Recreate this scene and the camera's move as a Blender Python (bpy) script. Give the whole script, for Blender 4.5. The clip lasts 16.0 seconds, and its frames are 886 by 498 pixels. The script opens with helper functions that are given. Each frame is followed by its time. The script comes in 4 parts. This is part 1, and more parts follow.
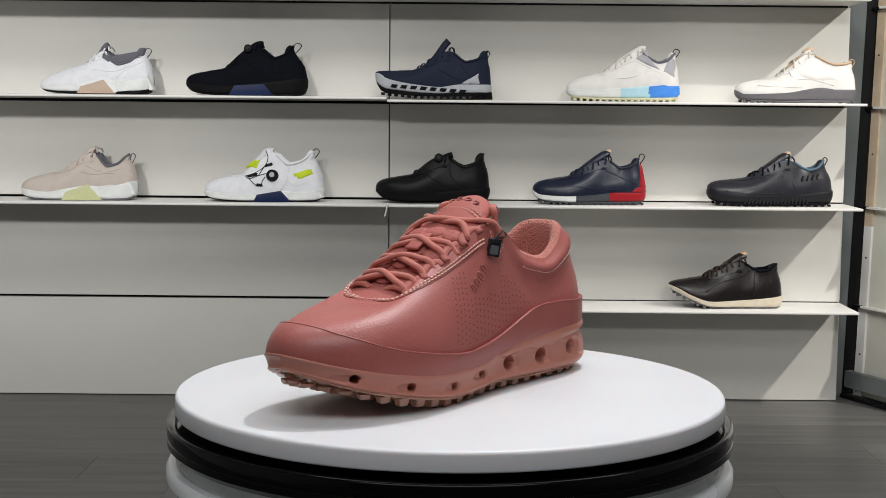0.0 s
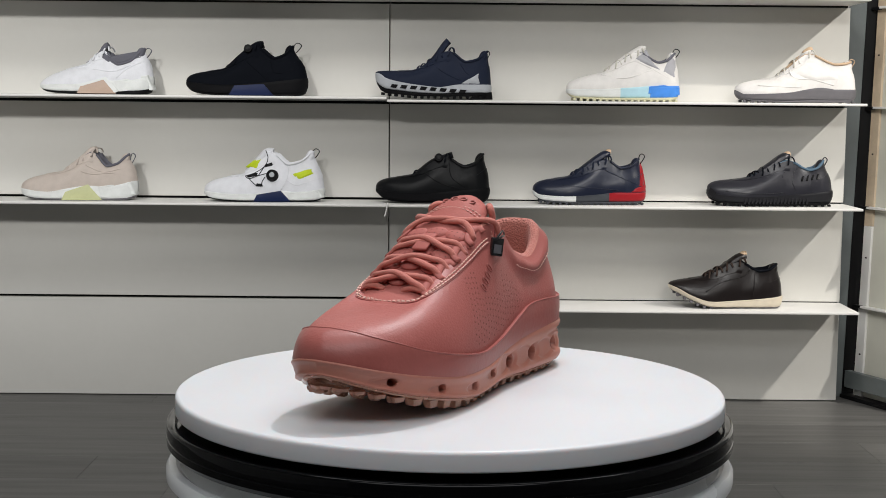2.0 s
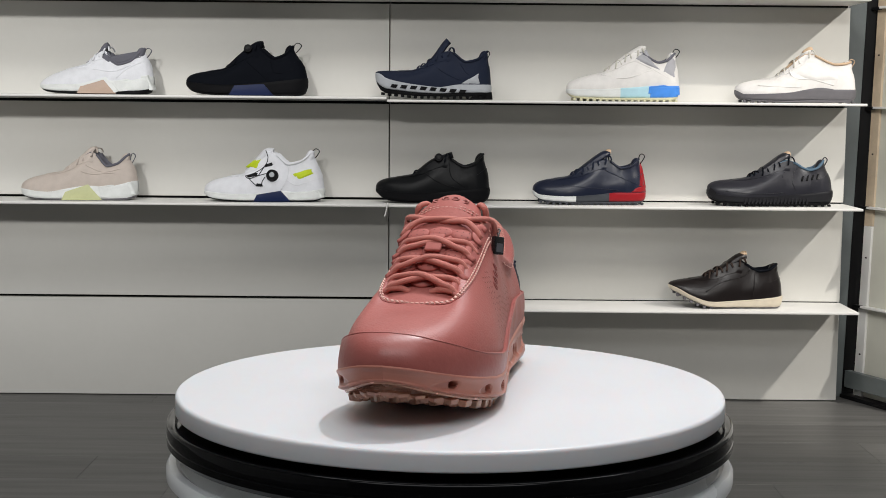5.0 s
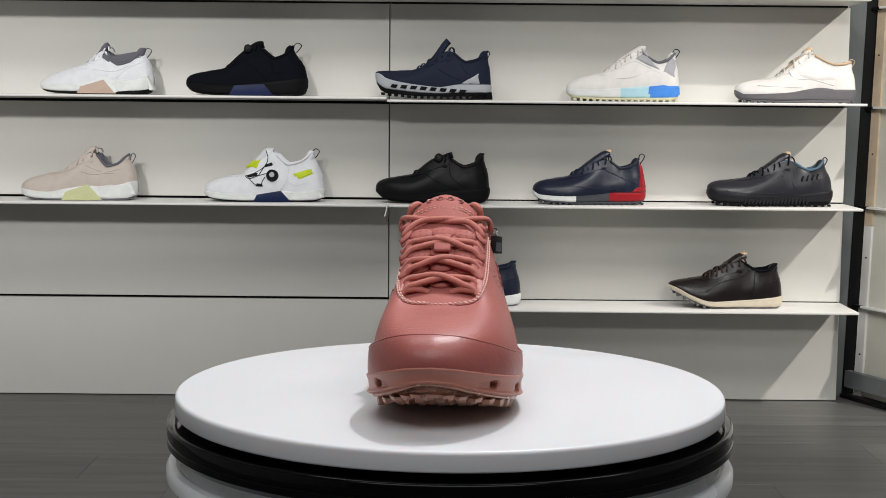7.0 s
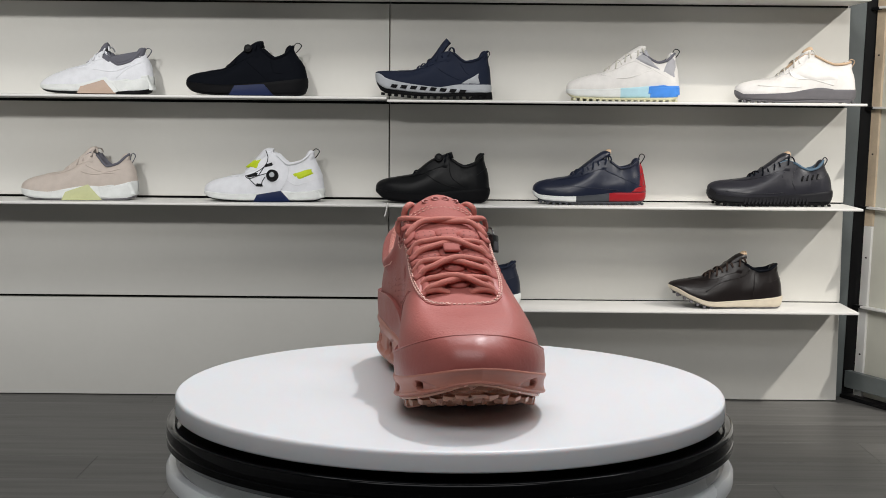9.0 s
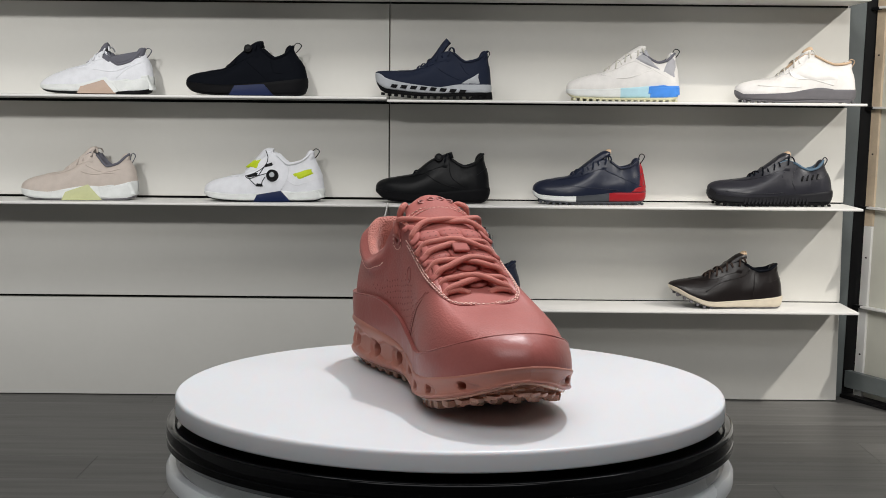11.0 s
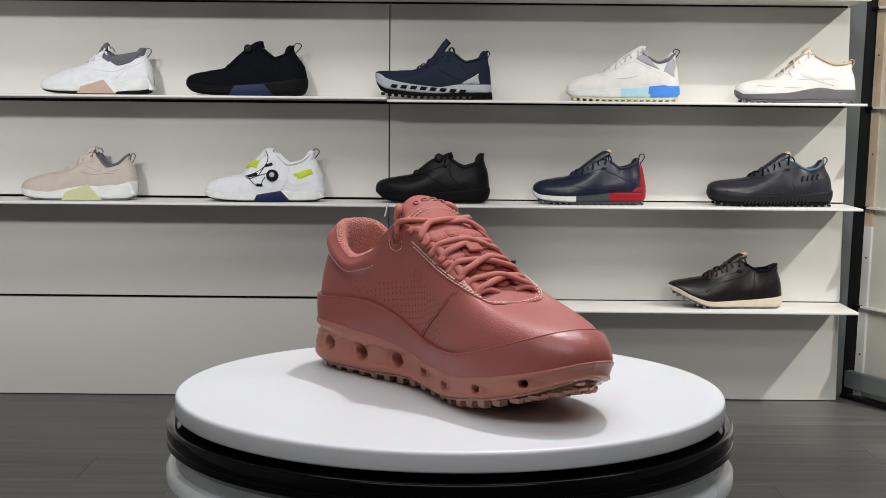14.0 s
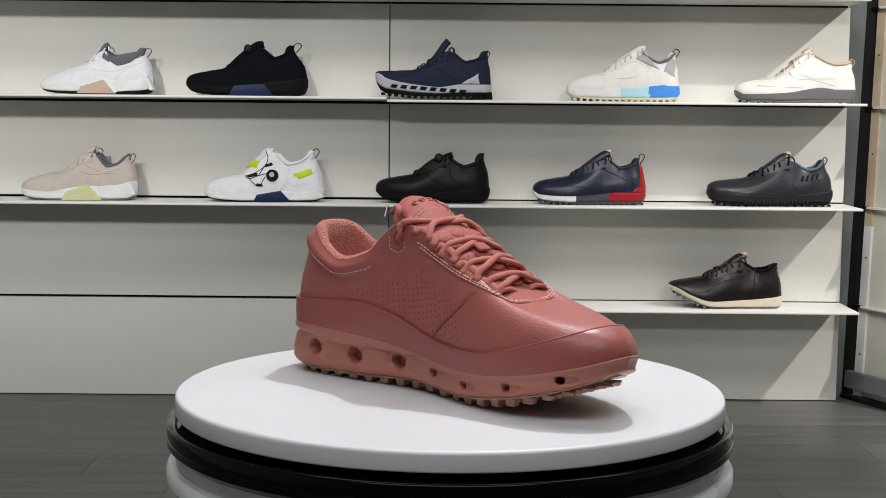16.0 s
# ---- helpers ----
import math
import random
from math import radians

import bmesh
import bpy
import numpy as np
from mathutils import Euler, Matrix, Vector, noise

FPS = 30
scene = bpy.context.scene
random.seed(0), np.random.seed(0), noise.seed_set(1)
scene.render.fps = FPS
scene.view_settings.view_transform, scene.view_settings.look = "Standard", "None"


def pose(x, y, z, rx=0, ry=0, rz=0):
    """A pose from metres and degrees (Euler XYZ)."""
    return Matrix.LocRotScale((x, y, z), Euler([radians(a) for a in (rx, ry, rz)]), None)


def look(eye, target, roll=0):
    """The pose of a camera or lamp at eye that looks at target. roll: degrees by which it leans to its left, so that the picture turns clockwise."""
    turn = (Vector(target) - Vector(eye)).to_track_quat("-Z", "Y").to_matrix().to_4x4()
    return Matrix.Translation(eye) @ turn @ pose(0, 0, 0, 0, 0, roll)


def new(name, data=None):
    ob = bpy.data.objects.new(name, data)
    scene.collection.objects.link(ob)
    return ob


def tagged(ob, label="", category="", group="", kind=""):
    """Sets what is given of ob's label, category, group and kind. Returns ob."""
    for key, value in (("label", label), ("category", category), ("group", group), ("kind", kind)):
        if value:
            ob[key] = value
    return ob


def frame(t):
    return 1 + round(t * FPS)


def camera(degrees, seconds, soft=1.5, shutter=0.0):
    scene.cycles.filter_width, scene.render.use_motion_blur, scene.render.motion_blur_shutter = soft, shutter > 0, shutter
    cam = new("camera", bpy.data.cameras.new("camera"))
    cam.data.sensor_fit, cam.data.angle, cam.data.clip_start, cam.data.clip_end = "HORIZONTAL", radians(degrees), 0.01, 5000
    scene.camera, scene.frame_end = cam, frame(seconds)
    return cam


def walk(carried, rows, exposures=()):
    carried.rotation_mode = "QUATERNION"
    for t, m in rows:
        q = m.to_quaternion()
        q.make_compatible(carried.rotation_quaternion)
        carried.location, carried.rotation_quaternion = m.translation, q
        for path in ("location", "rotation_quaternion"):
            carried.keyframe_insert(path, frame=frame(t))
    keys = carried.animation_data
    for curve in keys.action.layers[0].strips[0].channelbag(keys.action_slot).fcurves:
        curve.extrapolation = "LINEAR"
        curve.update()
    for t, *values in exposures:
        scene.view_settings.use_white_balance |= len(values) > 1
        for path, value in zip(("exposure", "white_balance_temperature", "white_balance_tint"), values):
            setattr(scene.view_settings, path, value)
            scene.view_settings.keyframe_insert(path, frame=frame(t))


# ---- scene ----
EYE = Vector((-0.00615, -1.02922, 0.765))
cam = camera(34.82, 16.0, soft=0.9)
VIEW = look(EYE, EYE + Vector((0, math.cos(radians(5.834)), -math.sin(radians(5.834)))), 0.522)
walk(cam, [(0.0, VIEW), (16.0, VIEW)], [(0.0, -0.1), (16.0, -0.1)])

TOP = 0.5581          # height of the turntable's top
WALL = 2.6208         # front face of the shelf wall
EDGE = 1.0285         # outer end of the shelf wall
SEAM = -0.147         # joint between the two shelf bays

# ---- light: unseen spots near the shelves and far behind the camera, some added as wall wash, and added soft fill panels ----
world = bpy.data.worlds.new("world")
scene.world = world
world.use_nodes = True
world.node_tree.nodes["Background"].inputs[0].default_value = (0.9, 0.95, 1.0, 1)
world.node_tree.nodes["Background"].inputs[1].default_value = 0.035


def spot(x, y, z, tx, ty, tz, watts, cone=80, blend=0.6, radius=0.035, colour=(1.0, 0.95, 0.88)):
    data = bpy.data.lights.new("unseen_spot", "SPOT")
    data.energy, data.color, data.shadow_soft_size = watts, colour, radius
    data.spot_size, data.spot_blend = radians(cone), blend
    lamp = new("unseen_spot", data)
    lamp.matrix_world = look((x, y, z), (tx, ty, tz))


def fill_panel_light(x, y, z, sx, sy, watts, colour=(1.0, 0.98, 0.96)):
    data = bpy.data.lights.new("fill_panel", "AREA")
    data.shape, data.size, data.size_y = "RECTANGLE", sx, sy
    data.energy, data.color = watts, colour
    lamp = new("fill_panel", data)
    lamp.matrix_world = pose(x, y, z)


spot(2.9, 1.0, 2.66, 1.6, 2.6, 0.75, 360, 40, 0.4)
spot(0.44, 0.82, 2.66, 0.05, 0.0, 0.5, 124, 64, colour=(0.97, 0.98, 1.0))
# soft unseen spots, added to even out the light on the shelf wall
spot(0.12, 0.25, 2.66, 0.70, 2.6, 1.20, 84, 75, 1.0, 0.22, (1.0, 0.96, 0.90))
spot(-1.2, 0.9, 2.66, -0.9, 2.6, 1.15, 42, 110, 1.0, 0.2, (1.0, 0.98, 0.94))
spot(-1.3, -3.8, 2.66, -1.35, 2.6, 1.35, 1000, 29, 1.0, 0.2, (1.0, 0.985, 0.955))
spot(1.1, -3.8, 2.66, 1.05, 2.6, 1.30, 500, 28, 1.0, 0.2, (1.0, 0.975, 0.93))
# broad fill overhead and behind the camera, added with no known fixture
fill_panel_light(0.3, 0.6, 2.72, 2.6, 0.6, 28, (0.97, 0.98, 1.0))
fill_panel_light(0.0, -1.6, 2.72, 2.6, 1.2, 44, (0.97, 0.98, 1.0))

# ---- materials ----


def material(name, colour, rough=0.5, metal=0.0, vary=0.06, scale=30.0, bump=0.0, bump_scale=300.0, coat=0.0, sheen=0.0,
             transmission=0.0, sub=0.0, pattern="noise", spec=0.5, island=0.0):
    m = bpy.data.materials.new(name)
    m.use_nodes = True
    nt = m.node_tree
    b = nt.nodes["Principled BSDF"]
    co = nt.nodes.new("ShaderNodeTexCoord")
    b.inputs["Roughness"].default_value = rough
    b.inputs["Metallic"].default_value = metal
    b.inputs["Coat Weight"].default_value = coat
    b.inputs["Coat Roughness"].default_value = 0.15
    b.inputs["Sheen Weight"].default_value = sheen
    b.inputs["Transmission Weight"].default_value = transmission
    b.inputs["Subsurface Weight"].default_value = sub
    b.inputs["Subsurface Radius"].default_value = (0.01, 0.006, 0.005)
    b.inputs["Subsurface Scale"].default_value = 0.4
    b.inputs["Specular IOR Level"].default_value = spec
    n1 = nt.nodes.new("ShaderNodeTexNoise")
    n1.inputs["Scale"].default_value, n1.inputs["Detail"].default_value = scale, 5
    n2 = nt.nodes.new("ShaderNodeTexNoise")
    n2.inputs["Scale"].default_value, n2.inputs["Detail"].default_value = scale * 9, 3
    nt.links.new(co.outputs["Object"], n1.inputs["Vector"])
    nt.links.new(co.outputs["Object"], n2.inputs["Vector"])
    mix = nt.nodes.new("ShaderNodeMath")
    mix.operation = "MULTIPLY_ADD"
    mix.inputs[1].default_value = 0.4
    nt.links.new(n2.outputs["Fac"], mix.inputs[0])
    nt.links.new(n1.outputs["Fac"], mix.inputs[2])
    ramp = nt.nodes.new("ShaderNodeMapRange")
    ramp.inputs[1].default_value, ramp.inputs[2].default_value = 0.4, 1.0
    ramp.inputs[3].default_value, ramp.inputs[4].default_value = 1 - vary, 1 + vary
    nt.links.new(mix.outputs[0], ramp.inputs[0])
    hsv = nt.nodes.new("ShaderNodeHueSaturation")
    hsv.inputs["Color"].default_value = (*colour, 1)
    nt.links.new(ramp.outputs[0], hsv.inputs["Value"])
    last = hsv.outputs["Color"]
    nt.links.new(last, b.inputs["Base Color"])
    rr = nt.nodes.new("ShaderNodeMapRange")
    rr.inputs[1].default_value, rr.inputs[2].default_value = 0.3, 0.7
    rr.inputs[3].default_value, rr.inputs[4].default_value = max(0.02, rough - 0.06), min(1, rough + 0.06)
    nt.links.new(n1.outputs["Fac"], rr.inputs[0])
    nt.links.new(rr.outputs[0], b.inputs["Roughness"])
    if bump > 0:
        if pattern == "noise":
            t = nt.nodes.new("ShaderNodeTexNoise")
            t.inputs["Detail"].default_value = 4
            out = t.outputs["Fac"]
        else:
            t = nt.nodes.new("ShaderNodeTexVoronoi")
            out = t.outputs["Distance"]
        t.inputs["Scale"].default_value = bump_scale
        nt.links.new(co.outputs["Object"], t.inputs["Vector"])
        bp = nt.nodes.new("ShaderNodeBump")
        bp.inputs["Strength"].default_value, bp.inputs["Distance"].default_value = bump, 0.001
        nt.links.new(out, bp.inputs["Height"])
        nt.links.new(bp.outputs[0], b.inputs["Normal"])
    return m


def floor_material():
    m = bpy.data.materials.new("grey_wood_vinyl")
    m.use_nodes = True
    nt = m.node_tree
    b = nt.nodes["Principled BSDF"]
    info = nt.nodes.new("ShaderNodeObjectInfo")
    co = nt.nodes.new("ShaderNodeTexCoord")
    mp = nt.nodes.new("ShaderNodeMapping")
    mp.inputs["Scale"].default_value = (1.2, 22, 1)
    nt.links.new(co.outputs["Object"], mp.inputs[0])
    off = nt.nodes.new("ShaderNodeMath")
    off.operation = "MULTIPLY"
    off.inputs[1].default_value = 37.0
    nt.links.new(info.outputs["Random"], off.inputs[0])
    com = nt.nodes.new("ShaderNodeCombineXYZ")
    nt.links.new(off.outputs[0], com.inputs[0])
    nt.links.new(off.outputs[0], com.inputs[1])
    nt.links.new(com.outputs[0], mp.inputs["Location"])
    n = nt.nodes.new("ShaderNodeTexNoise")
    n.inputs["Scale"].default_value, n.inputs["Detail"].default_value = 1.6, 8
    n.inputs["Roughness"].default_value = 0.65
    nt.links.new(mp.outputs[0], n.inputs["Vector"])
    cr = nt.nodes.new("ShaderNodeValToRGB")
    cr.color_ramp.elements[0].position, cr.color_ramp.elements[1].position = 0.3, 0.72
    cr.color_ramp.elements[0].color = (0.066, 0.065, 0.062, 1)
    cr.color_ramp.elements[1].color = (0.142, 0.138, 0.132, 1)
    nt.links.new(n.outputs["Fac"], cr.inputs[0])
    hsv = nt.nodes.new("ShaderNodeHueSaturation")
    mr = nt.nodes.new("ShaderNodeMapRange")
    mr.inputs[3].default_value, mr.inputs[4].default_value = 0.8, 1.2
    nt.links.new(info.outputs["Random"], mr.inputs[0])
    nt.links.new(mr.outputs[0], hsv.inputs["Value"])
    nt.links.new(cr.outputs[0], hsv.inputs["Color"])
    nt.links.new(hsv.outputs[0], b.inputs["Base Color"])
    b.inputs["Roughness"].default_value = 0.42
    bp = nt.nodes.new("ShaderNodeBump")
    bp.inputs["Strength"].default_value, bp.inputs["Distance"].default_value = 0.25, 0.001
    nt.links.new(n.outputs["Fac"], bp.inputs["Height"])
    nt.links.new(bp.outputs[0], b.inputs["Normal"])
    return m


PINK = (0.395, 0.110, 0.094)
M_FLOOR = floor_material()
M_PANEL = material("greige_painted_panel", (0.64, 0.63, 0.595), 0.55, vary=0.025, scale=6, bump=0.04, bump_scale=700)
M_SHELF = material("white_painted_metal", (0.80, 0.79, 0.765), 0.4, vary=0.02, scale=20)
M_BLACKMETAL = material("black_painted_metal", (0.004, 0.004, 0.0045), 0.45, vary=0.1, spec=0.2)
M_POSTGREY = material("grey_green_metal", (0.16, 0.18, 0.18), 0.4, vary=0.08)
M_WOODEDGE = material("pale_plywood_edge", (0.62, 0.5, 0.36), 0.6, vary=0.12, scale=40)
M_CREAM = material("cream_painted_panel", (0.66, 0.65, 0.57), 0.5, vary=0.03, scale=8)
M_ROOM = material("white_room_paint", (0.76, 0.76, 0.74), 0.8, vary=0.03, scale=3)
M_DARKWALL = material("dark_grey_paint", (0.045, 0.045, 0.048), 0.8, vary=0.05, scale=3)
M_CEIL = material("ceiling_paint", (0.78, 0.78, 0.78), 0.85, vary=0.03, scale=3)
M_DISC = material("white_acrylic", (0.655, 0.655, 0.672), 0.42, vary=0.012, scale=9, sub=0.4)
M_RING = material("black_gloss_plastic", (0.003, 0.003, 0.0035), 0.05, vary=0.1, spec=0.13)
M_BUCKET = material("white_translucent_plastic", (0.72, 0.74, 0.75), 0.25, vary=0.02, scale=12, coat=0.3)
M_LEATHER = material("dusty_pink_leather", PINK, 0.46, vary=0.07, scale=45, bump=0.34, bump_scale=620, spec=0.5)
M_RAND = material("dusty_pink_smooth_leather", (0.350, 0.097, 0.083), 0.38, vary=0.06, scale=60, bump=0.22, bump_scale=260, spec=0.5)
M_MIDSOLE = material("dusty_pink_foam", (0.45, 0.170, 0.122), 0.40, vary=0.05, scale=80, bump=0.03, bump_scale=900)
M_LUG = material("translucent_peach_rubber", (0.76, 0.42, 0.30), 0.22, vary=0.08, scale=90, transmission=0.45)
M_LINING = material("salmon_mesh_lining", (0.5, 0.17, 0.13), 0.8, vary=0.12, scale=160, bump=0.9, bump_scale=640, pattern="voronoi", sheen=0.2)
M_LACE = material("dusty_pink_woven_lace", (0.53, 0.158, 0.120), 0.75, vary=0.1, scale=300, bump=0.5, bump_scale=1500, sheen=0.2)
M_TONGUE = material("dusty_pink_soft_leather", (0.425, 0.128, 0.108), 0.62, vary=0.06, scale=60, bump=0.2, bump_scale=500, spec=0.2)
M_STITCH = material("pale_pink_thread", (0.80, 0.50, 0.43), 0.7, vary=0.1, scale=400)
# dark red stands in for the shade in punched holes and in the fold seam
M_RECESS_SHADE = material("dark_red_recess_shade", (0.19, 0.058, 0.047), 0.8, vary=0.1)
M_TAG = material("black_tag_plastic", (0.012, 0.012, 0.013), 0.25, vary=0.1)

# ---- helpers for meshes ----


def part(name, bm, mat, parent=None, label="", smooth=None, m=None):
    me = bpy.data.meshes.new(name)
    bmesh.ops.recalc_face_normals(bm, faces=bm.faces[:])
    bm.to_mesh(me)
    bm.free()
    me.materials.append(mat)
    if smooth is not None:
        me.polygons.foreach_set("use_smooth", [True] * len(me.polygons))
        if smooth < 179:
            me.set_sharp_from_angle(angle=radians(smooth))
    ob = new(name, me)
    if m is not None:
        ob.matrix_basis = m
    if parent is not None:
        ob.parent = parent
    if label:
        ob["label"] = label
    return ob


def box(x0, y0, z0, x1, y1, z1, bevel=0.0, bm=None, seg=2):
    own = bmesh.new()
    bmesh.ops.create_cube(own, size=1.0, matrix=Matrix.Translation(((x0 + x1) / 2, (y0 + y1) / 2, (z0 + z1) / 2))
                          @ Matrix.Diagonal((x1 - x0, y1 - y0, z1 - z0, 1)))
    if bevel > 0:
        bmesh.ops.bevel(own, geom=own.edges[:], offset=bevel, segments=seg, profile=0.5, affect="EDGES")
    return join(bm, own) if bm is not None else own


def join(bm, other):
    me = bpy.data.meshes.new("tmp")
    other.to_mesh(me)
    other.free()
    bm.from_mesh(me)
    bpy.data.meshes.remove(me)
    return bm


def lathe(profile, seg=96):
    """Turn a closed loop of (r, z) about z."""
    bm = bmesh.new()
    rings = [[bm.verts.new((r * math.cos(2 * math.pi * i / seg), r * math.sin(2 * math.pi * i / seg), z)) for i in range(seg)]
             for r, z in profile]
    n = len(rings)
    for j in range(n):
        a, b = rings[j], rings[(j + 1) % n]
        for i in range(seg):
            k = (i + 1) % seg
            bm.faces.new((a[i], a[k], b[k], b[i]))
    bmesh.ops.remove_doubles(bm, verts=bm.verts[:], dist=1e-6)
    return bm


def spline(keys, n=None, at=None):
    """Catmull-Rom through keys (tuples of any size): n even samples by length, or the value at 0..1."""
    pts = np.array(keys, float)
    seg = np.maximum(np.linalg.norm(np.diff(pts, axis=0), axis=1), 1e-9) ** 0.5
    u = np.concatenate([[0], np.cumsum(seg)])
    u /= u[-1]
    d = np.zeros_like(pts)
    d[1:-1] = (pts[2:] - pts[:-2]) / (u[2:] - u[:-2])[:, None]
    d[0], d[-1] = (pts[1] - pts[0]) / (u[1] - u[0]), (pts[-1] - pts[-2]) / (u[-1] - u[-2])

    def value(q):
        q = np.atleast_1d(q)
        i = np.clip(np.searchsorted(u, q, side="right") - 1, 0, len(pts) - 2)
        h = (u[i + 1] - u[i])[:, None]
        t = ((q - u[i])[:, None]) / h
        return ((2 * t**3 - 3 * t**2 + 1) * pts[i] + (t**3 - 2 * t**2 + t) * h * d[i]
                + (-2 * t**3 + 3 * t**2) * pts[i + 1] + (t**3 - t**2) * h * d[i + 1])
    if at is not None:
        return value(np.array(at))
    fine = value(np.linspace(0, 1, 400))
    ln = np.concatenate([[0], np.cumsum(np.linalg.norm(np.diff(fine, axis=0), axis=1))])
    want = np.linspace(0, ln[-1], n)
    return np.stack([np.interp(want, ln, fine[:, c]) for c in range(pts.shape[1])], 1)


def curve_of(keys):
    """A function y -> value, monotone cubic through (y, value) keys."""
    k = sorted(keys)
    x, y = np.array([a for a, _ in k], float), np.array([b for _, b in k], float)
    h, dl = np.diff(x), np.diff(y) / np.diff(x)
    d = np.zeros_like(y)
    for i in range(1, len(x) - 1):
        if dl[i - 1] * dl[i] > 0:
            d[i] = 2 * dl[i - 1] * dl[i] / (dl[i - 1] + dl[i])
    d[0], d[-1] = dl[0], dl[-1]

    def f(q):
        q = min(max(q, x[0]), x[-1])
        i = int(np.clip(np.searchsorted(x, q, side="right") - 1, 0, len(x) - 2))
        t = (q - x[i]) / h[i]
        return float((2 * t**3 - 3 * t**2 + 1) * y[i] + (t**3 - 2 * t**2 + t) * h[i] * d[i]
                     + (-2 * t**3 + 3 * t**2) * y[i + 1] + (t**3 - t**2) * h[i] * d[i + 1])
    return f


def grid_mesh(rows, wrap=False, bm=None):
    """Quads over a grid of points; wrap closes each row."""
    bm = bm or bmesh.new()
    vs = [[bm.verts.new(p) for p in row] for row in rows]
    n = len(rows[0])
    for a, b in zip(vs, vs[1:]):
        for i in range(n if wrap else n - 1):
            k = (i + 1) % n
            try:
                bm.faces.new((a[i], a[k], b[k], b[i]))
            except ValueError:
                pass
    return bm, vs


def tube(points, rx, rz=None, seg=8, bm=None, up=(0, 0, 1), closed=False):
    """Sweep an oval along points. rx: across, rz: along the up side."""
    rz = rz or rx
    bm = bm or bmesh.new()
    pts = [Vector(p) for p in points]
    rows = []
    for i, p in enumerate(pts):
        a = pts[i - 1] if (i or closed) else p
        b = pts[(i + 1) % len(pts)] if (i + 1 < len(pts) or closed) else p
        d = (b - a).normalized()
        u = Vector(up[i]) if hasattr(up[0], "__len__") else Vector(up)
        side = d.cross(u)
        side = side.normalized() if side.length > 1e-5 else d.orthogonal().normalized()
        u = side.cross(d)
        rows.append([p + side * rx * math.cos(q) + u * rz * math.sin(q)
                     for q in [2 * math.pi * k / seg for k in range(seg)]])
    if closed:
        rows.append(rows[0])
    bm, vs = grid_mesh(rows, wrap=True, bm=bm)
    if not closed:
        for v in (vs[0], vs[-1]):
            bm.faces.new(v)
    return bm


def holder(name, m, label, category, group="", kind=""):
    ob = new(name)
    ob.empty_display_size = 0.02
    ob.matrix_basis = m
    return tagged(ob, label, category, group, kind)

# ---- the room: ceiling and side walls are added out of view to bounce light ----
def structure(name, bm, mat, label, category="", smooth=None):
    return tagged(part(name, bm, mat, smooth=smooth), label, category, kind="structure")


ROOM = (-3.2, -4.2, 3.9, 4.4)
structure("floor", box(ROOM[0], ROOM[1], -0.06, ROOM[2], ROOM[3], -0.0052), M_BLACKMETAL, "dark bed under the grey wood-look planks", "floor")
structure("ceiling", box(ROOM[0], ROOM[1], 2.8, ROOM[2], ROOM[3], 2.9), M_CEIL, "unseen plain white ceiling added to close the room and bounce light", "ceiling")
structure("wall_north", box(ROOM[0], WALL + 0.24, 0, ROOM[2], WALL + 0.34, 2.8), M_ROOM, "unseen plain white wall added to close the room and bounce light behind the shelves", "wall")
# added out of view; dark so that less fill comes back and the ring stays black
structure("unseen_wall_south", box(ROOM[0], ROOM[1], 0, ROOM[2], ROOM[1] + 0.1, 2.8), M_DARKWALL, "unseen wall added behind the camera, dark to cut fill and reflections", "wall")
structure("wall_west", box(ROOM[0], ROOM[1] + 0.1, 0, ROOM[0] + 0.1, WALL + 0.24, 2.8), M_ROOM, "unseen plain white wall added to close the room and bounce light", "wall")
structure("wall_east", box(ROOM[2] - 0.1, ROOM[1] + 0.1, 0, ROOM[2], WALL + 0.24, 2.8), M_ROOM, "unseen plain white wall added to close the room and bounce light", "wall")

# shelf heights (underside of each shelf at the wall) and the joints between the back panels
LEVELS = (1.0235, 0.7690, 0.5155, 0.2575)
DEPTH = 0.18
BAYS = ((-1.75, SEAM - 0.0015), (SEAM + 0.0015, EDGE))


def back_panels(x0, x1, rise):
    """The shelf wall of one bay: one panel between each pair of shelf slots."""
    bay = holder("shelf_wall", pose((x0 + x1) / 2, WALL, 0), "greige painted back panels with dark shelf slots", "shelf wall", kind="structure")
    edges = [0.002, LEVELS[3] + rise * 0.6, LEVELS[2] + rise, LEVELS[1], LEVELS[0], 1.30, 1.60, 1.90, 2.2]
    w = (x1 - x0) / 2
    for a, b in zip(edges, edges[1:]):
        part("panel", box(-w, 0, a + 0.0035 * (a > 0.01), w, 0.018, b - 0.0035, 0.0008, seg=1), M_PANEL, bay)
    # black sheet stands in for the shade in the slots between panels
    part("backing", box(-w, 0.022, 0, w, 0.05, 2.2), M_BLACKMETAL, bay, "black sheet standing in for the shaded gap behind the panels")
    return bay


for bay_ends, rise in zip(BAYS, (0.0055, 0.003)):
    back_panels(*bay_ends, rise)


def shelf(x0, x1, z, label="thin white painted metal shelf fixed to the back panels"):
    """Folded sheet shelf: a thin tray with a rounded front lip and a back flange in the slot."""
    ob = holder("shelf", pose((x0 + x1) / 2, WALL, z), label, "shelf", "wall shelves")
    w = (x1 - x0) / 2
    part("tray", box(-w, -DEPTH, 0.001, w, 0.0, 0.0075, 0.002, seg=2), M_SHELF, ob, smooth=40)
    part("flange", box(-w + 0.01, 0.0035, -0.001, w - 0.01, 0.016, 0.004), M_BLACKMETAL, ob, "dark slot flange")
    return ob


